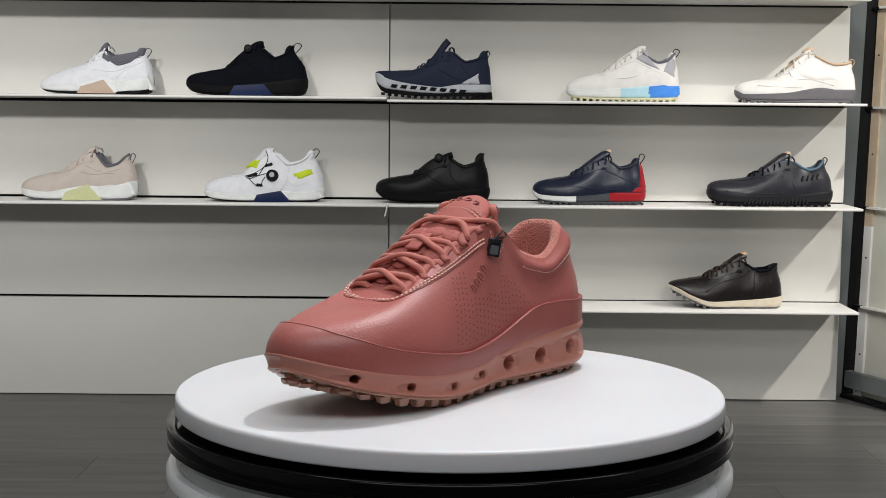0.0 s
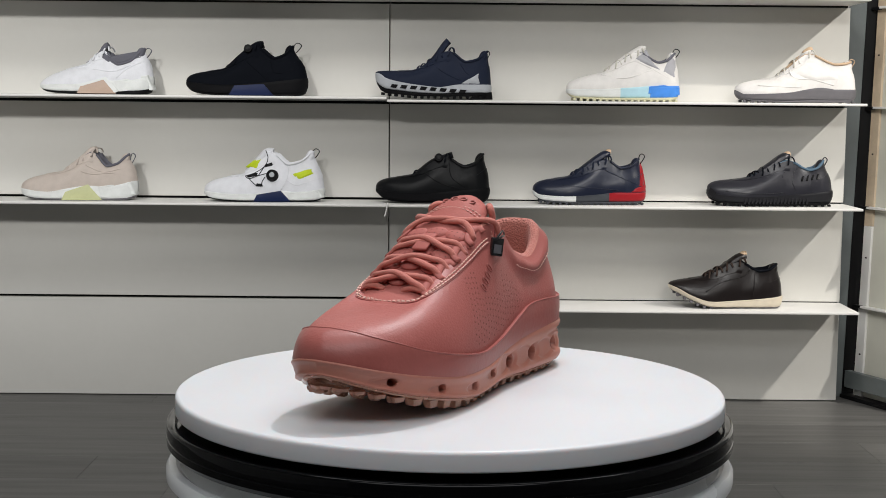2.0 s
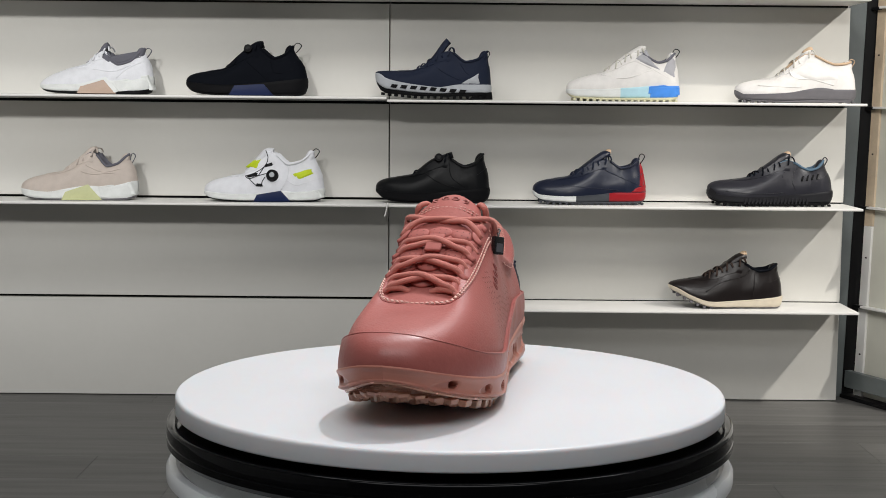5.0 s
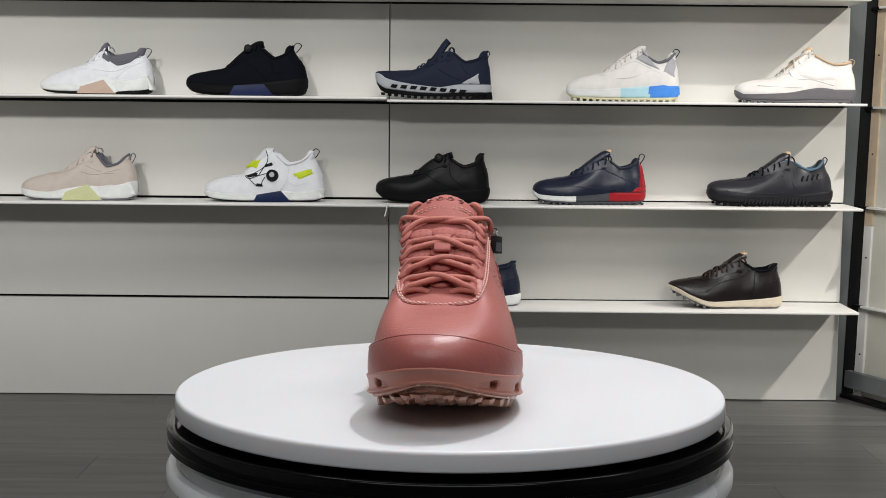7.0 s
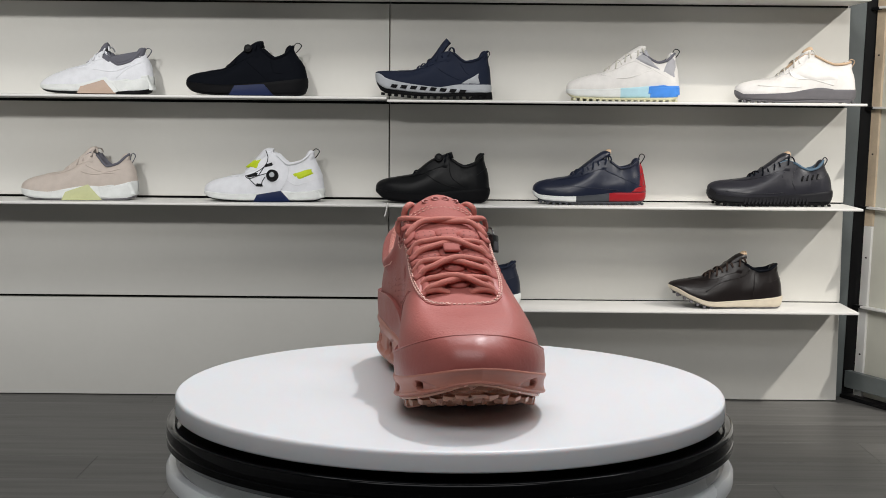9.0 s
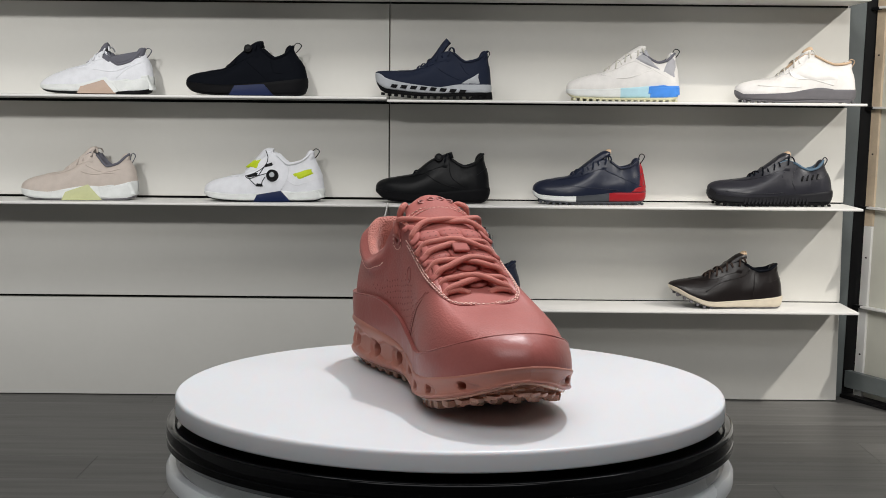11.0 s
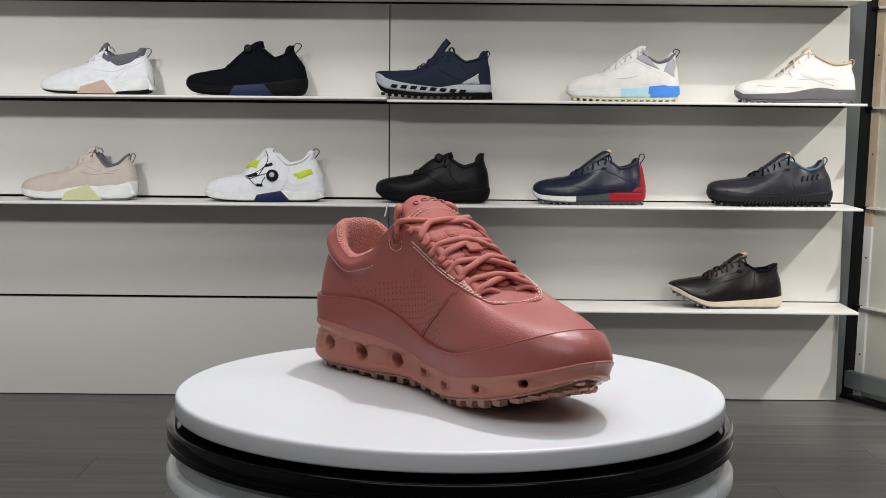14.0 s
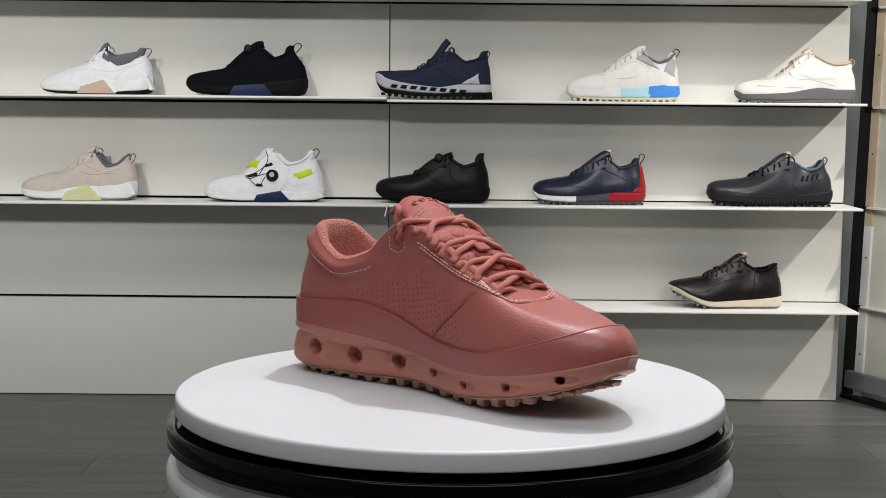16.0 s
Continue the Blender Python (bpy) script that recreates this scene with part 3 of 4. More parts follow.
for o, f in [SIDE_STEPS[0]] + [(None, f) for f in steps] + [SIDE_STEPS[-1]]:
    row = []
    for (x, y), n in zip(DENSE, DNORM):
        zb, zm = z_bottom(y), z_mid(y)
        z = zb + (zm - zb) * f
        off = rim_line(f) - dent(y, z) if o is None else o
        off += heel_cup(y, f)
        if y < -0.105 and f < 0.70:  # hollow under the lip of the toe
            off -= 0.0026 * min((-0.105 - y) / 0.045, 1) * ((0.70 - f) / 0.70) ** 1.3
        row.append((x + n[0] * off, y + n[1] * off, z))
    grid.append(row)
bm, vs = grid_mesh(grid, wrap=True)
bm.faces.new(vs[0])
bm.faces.new(vs[-1])
midsole = part("midsole", bm, M_MIDSOLE, shoe, "sculpted pink foam midsole with air holes", smooth=55)


def ring_at(side, y):
    idx = [i for i in every if SIDE[i] == side]
    return min(idx, key=lambda i: abs(RING[i][1] - y))


# outsole plate and lugs
bm, vs = grid_mesh([[sole_point(i, o - 0.003 * min(max((-0.105 - RING[i][1]) / 0.045, 0), 1), 0) + Vector((0, 0, dz)) for i in every] for o, dz in ((-0.005, 0.002), (-0.0035, -0.0002), (-0.0045, -0.0016), (-0.012, -0.0018))], wrap=True)
bm.faces.new(vs[0])
bm.faces.new(vs[-1])
bmesh.ops.triangulate(bm, faces=[f for f in bm.faces if len(f.verts) > 4])
outsole = part("outsole", bm, M_LUG, shoe, "translucent peach rubber outsole with lugs", smooth=50)
lug = box(-0.5, -0.5, -1, 0.5, 0.5, 0.0)
for v in lug.verts:
    if v.co.z < -0.5:
        v.co.x, v.co.y = v.co.x * 0.78, v.co.y * 0.78
bmesh.ops.bevel(lug, geom=lug.edges[:], offset=0.07, segments=1, affect="EDGES")
lug_mesh = bpy.data.meshes.new("lug")
bmesh.ops.recalc_face_normals(lug, faces=lug.faces[:])
lug.to_mesh(lug_mesh)
lug.free()
lug_mesh.materials.append(M_LUG)


def add_lug(x, y, sx, sy, turn):
    ob = new("lug", lug_mesh)
    zt = z_bottom(y) - 0.0012
    h = min(0.0055 - 0.0030 * min(max((-0.10 - y) / 0.04, 0), 1), zt - 0.0003)
    ob.matrix_basis = Matrix.Translation((x, y, zt)) @ pose(0, 0, 0, 0, 0, turn) @ Matrix.Diagonal((sx, sy, h, 1))
    ob.parent = outsole


ln = 0.0
for i in every:
    j = (i + 1) % COUNT
    step = float(np.linalg.norm(RING[j] - RING[i]))
    ln += step
    if ln > 0.0148:
        ln = 0.0
        x, y = RING[i] - NORM[i] * (0.0102 + 0.004 * min(max((-0.11 - RING[i][1]) / 0.04, 0), 1))
        add_lug(x, y, 0.0076, 0.0086, math.degrees(math.atan2(NORM[i][1], NORM[i][0])))
for r in range(24):
    y = 0.125 - 0.0125 * r
    for c in range(-2, 3):
        x = -0.002 + c * 0.0135 + (0.006 if r % 2 else 0)
        i, j = ring_at(1, y), ring_at(-1, y)
        if RING[j][0] + 0.017 < x < RING[i][0] - 0.017:
            add_lug(x, y, 0.0070, 0.0056, 45 * (r % 2))

# tongue
def slab(path, thick, crown, name, mat, parent, label="", cx=MID_X):
    """A crowned strip along (y, z, half width) stations."""
    st = spline(path, 30)
    rows = []
    for k, (y, z, w, *more) in enumerate(st):
        crown = more[0] if more else crown
        a, b = st[max(k - 1, 0)], st[min(k + 1, len(st) - 1)]
        d = Vector((0, b[0] - a[0], b[1] - a[1])).normalized()
        up = Vector((1, 0, 0)).cross(d)
        if up.z < 0 and k < 20:
            up = -up
        top = [Vector((cx + w * q, y, z)) + up * crown * (1 - q * q) for q in np.linspace(-1, 1, 11)]
        low = [Vector((cx + w * q * 0.97, y, z)) + up * (crown * (1 - q * q) - thick * (1 - 0.5 * q * q)) for q in np.linspace(1, -1, 11)]
        rows.append(top + low)
    bm, vs = grid_mesh(rows, wrap=True)
    bm.faces.new(vs[0])
    bm.faces.new(vs[-1])
    return part(name, bm, mat, parent, label, smooth=70)


TONGUE = [(-0.104, 0.0600, 0.024, 0.004), (-0.080, 0.0720, 0.029, 0.004), (-0.055, 0.0845, 0.0285, 0.0045), (-0.030, 0.0985, 0.028, 0.005), (-0.005, 0.1130, 0.0262, 0.006), (0.010, 0.1215, 0.0248, 0.0075),
          (0.020, 0.1270, 0.0234, 0.0090), (0.028, 0.1294, 0.0212, 0.0098), (0.034, 0.1300, 0.0180, 0.0096), (0.039, 0.1295, 0.0135, 0.0086), (0.042, 0.1285, 0.0080, 0.0065)]
tongue = slab(TONGUE, 0.006, 0.0045, "tongue", M_TONGUE, shoe, "padded leather tongue with embossed ovals")
t_up = Vector((0, -0.52, 0.85))
for k in range(4):
    c = Vector((MID_X + (k - 1.5) * 0.0072, 0.0212, 0.1374 - 0.0010 * (k - 1.5) ** 2))
    pts = [c + Vector((0.0025 * math.cos(a), 0.0016 * math.sin(a), 0.0009 * math.sin(a))) for a in [2 * math.pi * j / 14 for j in range(14)]]
    part("embossed_oval", tube(pts, 0.0008, 0.0007, 6, up=t_up, closed=True), M_RAND, tongue, smooth=180)
bm = bmesh.new()
for dy in (0.0, 0.0028):
    st = [(MID_X + w * 0.0240, 0.0118 + dy - 0.001 * w * w, 0.1234 + dy * 0.55 + 0.0084 * (1 - w * w)) for w in np.linspace(-1, 1, 16)]
    stitches(bm, st, 0.0022, 0.0012, 0.0004)
part("tongue_stitching", bm, M_STITCH, tongue, "pale pink stitching across the tongue", smooth=180)
# perforated pads between the lace rows
for y, z in ((-0.0640, 0.0840), (-0.0470, 0.0932), (-0.0330, 0.1008), (-0.0120, 0.1128)):
    for sx in (-0.0165, 0.0, 0.0165):
        bm = bmesh.new()
        place = Matrix.Translation((MID_X + sx, y, z + 0.0016 * (sx == 0))) @ pose(0, 0, 0, 28, 9 * (sx > 0) - 9 * (sx < 0))
        bmesh.ops.create_uvsphere(bm, u_segments=16, v_segments=8, radius=1, matrix=place @ Matrix.Diagonal((0.0092, 0.0072, 0.0024, 1)))
        pad = part("tongue_pad", bm, M_TONGUE, tongue, smooth=180)
        # flat discs on the pad, coloured dark for the shade in its holes
        bm = bmesh.new()
        for dx in (-0.0045, 0.0, 0.0045):
            for dy in (-0.0032, 0.0012):
                h = 0.0024 * math.sqrt(1 - (dx / 0.0092) ** 2 - (dy / 0.0072) ** 2)
                disc_on(bm, place @ Vector((dx, dy, h)), place.to_3x3() @ Vector((dx * 0.07, dy * 0.1, 0.01)), 0.0006, 0.0006)
        part("perforations", bm, M_RECESS_SHADE, pad)["kind"] = "stuff"

# laces
EYES = [-0.126, -0.082, -0.045, -0.019]


def eye_point(side, yb, lift=0.0, inn=0.0):
    return Vector((MID_X + side * (TOP_X(yb) - inn), TOP_Y(yb), TOP_Z(yb) + lift))


def lace(points, r=0.0025, rz=0.0019, parent=None):
    pts = [Vector(p) for p in spline([tuple(p) for p in points], 30)]
    return part("lace", tube(pts, r, rz, 10, up=(0, -0.5, 0.87)), M_LACE, parent or shoe, smooth=180)


SLOPE = 0.50          # rise of the instep


def strand(yb, d, over, keep=0.0):
    """One lace across the throat: from one eyelet over the tongue to the other, climbing or falling as it goes."""
    L, Rr = eye_point(-1, yb), eye_point(1, yb)
    half, mid = (Rr.x - L.x) / 2, (L + Rr) / 2
    pts = []
    for u in (-1.13, -1.02, -0.86, -0.6, -0.3, 0.0, 0.3, 0.6, 0.86, 1.02, 1.13):
        a = d * 0.0052 * math.sin(1.3 * u) - 0.0012 * (1 - u * u)
        z = 0.0056 * (1 - min(u * u, 1.0)) + 0.0014 - 0.032 * max(abs(u) - 0.9, 0) + over * 0.0021 * math.exp(-(u / 0.45) ** 2)
        pts.append(mid + Vector((u * half, a - 0.0025, a * SLOPE + z - keep * (1 - u * u))))
    lace(pts)


# straight bar at the foot of the throat, half hidden under the vamp
for q in (1, -1):
    ee = eye_point(q, -0.150)
    lace([ee + Vector((-q * 0.017, -0.001, 0.0020)), ee + Vector((-q * 0.010, -0.001, 0.0042)), ee + Vector((-q * 0.003, -0.001, 0.0036)), ee + Vector((q * 0.0015, 0.001, 0.0012)), ee + Vector((q * 0.003, 0.003, -0.003))])
for k, yb in enumerate(EYES):
    if k < 3:
        strand(yb, 1, k % 2)
        strand(yb, -1, 1 - k % 2)
    for side in (1, -1):
        e = eye_point(side, yb)
        s = Vector((side, 0, 0))
        ring_pts = [e + s * 0.0040 + Vector((0, -0.0085, -0.0062)), e - s * 0.0004 + Vector((0, -0.0078, -0.0026)), e - s * 0.0020 + Vector((0, 0.0, 0.0020)),
                    e - s * 0.0004 + Vector((0, 0.0078, 0.0046)), e + s * 0.0040 + Vector((0, 0.0090, 0.0018))]
        part("lace_loop", tube([Vector(p) for p in spline([tuple(p) for p in ring_pts], 14)], 0.0030, 0.0012, 8, up=(side * 0.5, -0.4, 0.75)), M_TONGUE, shoe, "pink leather lace loop", smooth=180)
# the top crossing runs on over the facings into the side eyelets
for side in (1, -1):
    i, v = nearest(side, 0.0205, 0.1105)
    p, n = skin(i, v), skin_normal(i, v)
    o, e, s = eye_point(-side, EYES[3]), eye_point(side, 0.002), Vector((side, 0, 0))
    lift = 0.0020 if side > 0 else 0.0
    lace([o - s * 0.0020 + Vector((0, -0.004, -0.0030)), o + s * 0.0010 + Vector((0, -0.002, 0.0022)), o + s * 0.010 + Vector((0, 0.003, 0.0085)), Vector((MID_X, -0.0030, 0.1222 + lift)),
          Vector((MID_X + side * 0.014, 0.0030, 0.1232)), e + s * 0.0010 + Vector((0, 0.001, 0.0032)), (e + p) / 2 + s * 0.0030 + Vector((0, 0.0, 0.0050)), p + n * 0.0024 + Vector((0, -0.003, 0.002)), p + n * 0.0006, p - n * 0.003 + Vector((0, 0.001, -0.001))])
    # and comes back up inside, beside the tongue
    lace([p - n * 0.0060 + Vector((0, 0.001, -0.004)), Vector((MID_X + side * 0.0262, 0.0250, 0.1230)), Vector((MID_X + side * 0.0252, 0.0240, 0.1300)), Vector((MID_X + side * 0.0205, 0.0300, 0.1325)), Vector((MID_X + side * 0.0160, 0.0400, 0.1270))])
    u = n.cross(Vector((0, 0, 1))).normalized()
    w = n.cross(u)
    pts = [p + n * 0.0006 + u * 0.0046 * math.cos(a) + w * 0.0062 * math.sin(a) for a in [2 * math.pi * j / 18 for j in range(18)]]
    part("eyelet", tube(pts, 0.0010, 0.0008, 6, up=n, closed=True), M_RAND, shoe, smooth=180)
    pts = [skin(*nearest(side, 0.0205 + 0.0078 * math.cos(a), 0.1095 + 0.0094 * math.sin(a)), 0.0003) for a in np.linspace(math.radians(-215), math.radians(35), 22)]
    part("eyelet_stitching", stitches(bmesh.new(), [Vector(q) for q in spline([tuple(q) for q in pts[::3]], 30)], 0.0018, 0.0012, 0.0004), M_STITCH, shoe, smooth=180)
# centre lace keeper on the tongue
part("lace_keeper", box(-0.006, -0.010, -0.0012, 0.006, 0.010, 0.0012, 0.0011), M_TONGUE, tongue, "leather lace keeper", smooth=60, m=pose(MID_X, -0.030, 0.1092, 30))
# small black security tag on a cord
tag = part("security_tag", box(-0.0045, -0.0022, -0.0065, 0.0045, 0.0022, 0.0065, 0.0006), M_TAG, shoe, "small black plastic security tag", smooth=40, m=pose(0.0328, 0.0085, 0.1045, -8, 10, 50))
part("tag_face", box(-0.0030, -0.0026, -0.0050, 0.0030, -0.0023, 0.0015, 0.0001), material("grey_tag_face", (0.10, 0.10, 0.11), 0.4), tag, "dull grey panel on the tag")
part("tag_cord", tube([Vector(p) for p in spline([(0.0325, 0.0085, 0.1105), (0.0330, 0.016, 0.1150), (0.0300, 0.024, 0.1150), (0.0285, 0.029, 0.1115), (0.0315, 0.020, 0.1110), (0.0325, 0.0090, 0.1105)], 24)], 0.0007, 0.0007, 6), M_TAG, shoe, "thin black cord", smooth=180)


# ---- the display shoes: each is drawn in its own frame, toe towards -y, ground at z = 0, and turned so that its toe points to -x ----
U = 0.001424          # one unit of the shoe drawings below, in metres
HALF = curve_of([(0, 0.006), (0.012, 0.016), (0.04, 0.0265), (0.10, 0.0385), (0.2, 0.0485), (0.3, 0.052), (0.42, 0.0485), (0.58, 0.041),
                 (0.75, 0.0385), (0.87, 0.0365), (0.95, 0.028), (0.985, 0.0175), (1.0, 0.007)])
FINE = [0.5 - 0.5 * math.cos(math.pi * k / 44) for k in range(45)]


def cloth(name, colour, rough=0.6, bump=0.35, scale=900, **kw):
    return material(name, colour, rough, vary=0.07, scale=60, bump=bump, bump_scale=scale, **{"spec": 0.2, **kw})


WHITE = cloth("white_knit", (0.76, 0.77, 0.81), 0.6)
WHITE_L = cloth("white_leather", (0.77, 0.75, 0.73), 0.42, 0.12)
WHITE_S = cloth("white_foam", (0.76, 0.78, 0.77), 0.5, 0.05)
GREY = cloth("grey_knit", (0.13, 0.13, 0.155), 0.7)
LGREY = cloth("light_grey_leather", (0.40, 0.40, 0.43), 0.5, 0.1)
BLACK = cloth("black_knit", (0.005, 0.006, 0.009), 0.8, spec=0.05)
BLACK_L = cloth("black_leather", (0.006, 0.0065, 0.0075), 0.42, 0.12, spec=0.14)
BLACK_S = cloth("black_rubber", (0.006, 0.006, 0.007), 0.6, 0.1, spec=0.08)
NAVY = cloth("navy_knit", (0.013, 0.018, 0.036), 0.7, spec=0.15)
NAVY_L = cloth("navy_leather", (0.010, 0.014, 0.032), 0.34, 0.1, spec=0.4)
BLUEBLOCK = cloth("deep_blue_foam", (0.006, 0.014, 0.06), 0.5, 0.05)
BEIGE = cloth("beige_nubuck", (0.56, 0.49, 0.44), 0.75)
PEACH = cloth("peach_foam", (0.50, 0.375, 0.30), 0.5, 0.05)
LIME = cloth("pale_lime_foam", (0.56, 0.58, 0.32), 0.5, 0.05)
NEON = cloth("neon_lime_panel", (0.52, 0.64, 0.02), 0.5, 0.05)
SILVER = cloth("light_grey_foam", (0.42, 0.44, 0.47), 0.45, 0.05)
SKY = cloth("sky_blue_foam", (0.43, 0.66, 0.75), 0.4, 0.03)
BRIGHT = cloth("bright_blue_foam", (0.07, 0.26, 0.74), 0.4, 0.03)
CLEAR = cloth("yellowed_clear_rubber", (0.60, 0.58, 0.40), 0.35, 0.03)
SOLEGREY = cloth("grey_rubber", (0.135, 0.13, 0.14), 0.5, 0.08)
TAN = cloth("tan_leather", (0.55, 0.40, 0.27), 0.6)
RED = cloth("red_foam", (0.30, 0.012, 0.018), 0.4, 0.05)
SMOKE = cloth("smoke_grey_foam", (0.06, 0.065, 0.075), 0.45, 0.05)
CHARCOAL = cloth("charcoal_leather", (0.021, 0.021, 0.028), 0.33, 0.12, spec=0.45)
CHARSOLE = cloth("charcoal_rubber", (0.014, 0.014, 0.017), 0.5, 0.1)
BROWN = cloth("dark_brown_leather", (0.0095, 0.0068, 0.0068), 0.34, 0.12, spec=0.35)
BROWNLACE = cloth("brown_lace", (0.036, 0.022, 0.017), 0.7)
CREAM = cloth("cream_rubber", (0.62, 0.55, 0.44), 0.55, 0.05)
STEELBLUE = cloth("steel_blue_lining", (0.09, 0.15, 0.21), 0.8)
OFFLACE = cloth("off_white_lace", (0.58, 0.56, 0.50), 0.8)


class Last:
    """Shape of one display shoe: sole lines and topline in drawing units from the toe and the ground."""

    def __init__(self, length, bottom, mid, heel, dip, throat, vamp, toe_h, back=1.5, wide=1.0):
        self.n, self.length = length, length * U
        self.zb, self.zm = curve_of([(a / length, b * U) for a, b in bottom]), curve_of([(a / length, b * U) for a, b in mid])
        self.wide = wide
        hx, hz = self.heel = heel
        self.tops = [curve_of([(s, v) for s, v in zip((0.0, 0.06, 0.16, 0.34, 0.50, 0.62, 0.76, 0.90, 0.965, 1.0), vals)]) for vals in (
            (0.0, 0.007, 0.0135, 0.0205, 0.0235, 0.0260, 0.0290, 0.0250, 0.0130, 0.0),
            [self.y(q) for q in (vamp[0], vamp[0] + 1, vamp[0] + 6, vamp[0] * 0.55 + throat[0] * 0.45, throat[0], throat[0] * 0.3 + dip[0] * 0.7, dip[0], dip[0] * 0.5 + hx * 0.5, dip[0] * 0.14 + hx * 0.86, hx)],
            [q * U for q in (vamp[1], vamp[1] + 1, vamp[1] + 4, vamp[1] * 0.48 + throat[1] * 0.52, throat[1], throat[1] * 0.22 + dip[1] * 0.78, dip[1], dip[1] * 0.78 + hz * 0.22, dip[1] * 0.2 + hz * 0.8, hz)])]
        self.toe_h, self.back = toe_h * U, back * U
        self.loop = [(s, 1) for s in FINE] + [(s, -1) for s in FINE[-2:0:-1]]

    def y(self, q):
        return q * U - self.length / 2

    def hw(self, s):
        return HALF(min(max(s, 0), 1)) * self.wide * (0.96 + 0.04 * self.length / 0.3)

    def cage(self, k):
        s, side = self.loop[k % len(self.loop)]
        y = (s - 0.5) * self.length
        b = Vector((side * (self.hw(s) - 0.0028) if 0 < s < 1 else 0, y * (0.99 - 0.028 * min(max((s - 0.85) / 0.15, 0), 1)), self.zm(s) - 0.002))
        t = Vector((side * self.tops[0](s), self.tops[1](s), self.tops[2](s)))
        w = min(max((0.32 - s) / 0.26, 0), 1)
        back = min(max((s - 0.82) / 0.16, 0), 1)
        dz = t.z - b.z
        flat = Vector((b.x - t.x, b.y - t.y, 0))
        out = Vector((side * (1 - w) * (1 - back), -w + back, 0))
        p1 = b + Vector((0, 0, dz * 0.5 * (1 - w) + self.toe_h * w)) + out * (0.004 - 0.005 * back)
        p2 = t + flat * (0.25 + 0.37 * w) + Vector((0, 0, -dz * (0.42 - 0.24 * w))) + out * self.back * back
        return b, p1, p2, t

    def skin(self, k, v, off=0.0):
        b, p1, p2, t = self.cages[k % len(self.loop)]
        u = 1 - v
        p = b * u**3 + p1 * 3 * u * u * v + p2 * 3 * u * v * v + t * v**3
        if off:
            c = Vector((0, p.y * 0.8, p.z * 0.7))
            p = p + (p - c).normalized() * off
        return p


def section(last, s0, s1, lo=0.0, hi=1.0, grow=0.0, steps=16):
    """A piece of the sole between two places along the foot."""
    ss = [s0 + (s1 - s0) * (0.5 - 0.5 * math.cos(math.pi * k / steps)) for k in range(steps + 1)]
    rows = []
    for s in ss:
        w, a, b = last.hw(s) + grow, last.zb(s), last.zm(s)
        z = lambda f: a + (b - a) * (lo + (hi - lo) * f)
        y = (s - 0.5) * last.length
        toe, back = max(0.12 - s, 0) / 0.12 * U, max(s - 0.90, 0) / 0.10 * U

        def ease(f):
            """Round the sole's ends: drawn in at the tread and a little at the top."""
            g = lo + (hi - lo) * f
            return (toe * 4.0 - back * 7.0) * (1 - g) ** 2 + (toe * 1.0 - back * 3.0) * g * g
        rows.append([Vector((q * w, y + ease(f), z(f))) for q, f in ((-0.90, 0), (-0.97, 0.12), (-1, 0.4), (-0.985, 0.75), (-0.995, 0.92), (-0.95, 1), (0.95, 1), (0.995, 0.92), (0.985, 0.75), (1, 0.4), (0.97, 0.12), (0.90, 0))])
    bm, vs = grid_mesh(rows, wrap=True)
    bm.faces.new(vs[0])
    bm.faces.new(vs[-1])
    return bm


def prism(last, poly, grow=0.0015, bm=None):
    """A side-view outline in drawing units, as a rounded block across the sole."""
    bm = bm or bmesh.new()
    loops = []
    for side in (-1, 1):
        for g, shrink in ((grow - 0.004, 1.0), (grow - 0.0006, 1.0), (grow, 0.93)):
            cx, cz = sum(p[0] for p in poly) / len(poly), sum(p[1] for p in poly) / len(poly)
            ring = []
            for x, z in poly:
                x2, z2 = cx + (x - cx) * shrink, cz + (z - cz) * shrink
                ring.append(bm.verts.new((side * (last.hw(x2 / last.n) + g), last.y(x2), z2 * U)))
            loops.append(ring)
    order = [loops[2], loops[1], loops[0], loops[3], loops[4], loops[5]]
    for a, b in zip(order, order[1:]):
        for i in range(len(a)):
            k = (i + 1) % len(a)
            bm.faces.new((a[i], a[k], b[k], b[i]))
    bm.faces.new(order[0])
    bm.faces.new(order[-1])
    return bm


def decal(last, poly, off=0.0028, side=1, grid=7):
    """A raised panel on the upper: four corners (x, z) in drawing units, laid on the skin of the side that is seen."""
    def on(x, z):
        best = None
        for k in range(1, len(FINE) - 1):
            for v in range(2, 30):
                p = last.skin(k, v / 30)
                d = (p.y - last.y(x)) ** 2 + (p.z - z * U) ** 2
                if best is None or d < best[0]:
                    best = (d, p)
        return best[1].x
    (ax, az), (bx, bz), (cx, cz), (dx, dz) = poly
    rows = []
    for i in range(grid):
        f = i / (grid - 1)
        row = []
        for j in range(grid):
            g = j / (grid - 1)
            x = (ax * (1 - g) + bx * g) * (1 - f) + (dx * (1 - g) + cx * g) * f
            z = (az * (1 - g) + bz * g) * (1 - f) + (dz * (1 - g) + cz * g) * f
            rim = 0.0 if i in (0, grid - 1) or j in (0, grid - 1) else 1.0
            row.append(Vector((side * (on(x, z) - 0.0006 + (off + 0.0006) * rim), last.y(x), z * U)))
        rows.append(row)
    return grid_mesh(rows)[0]


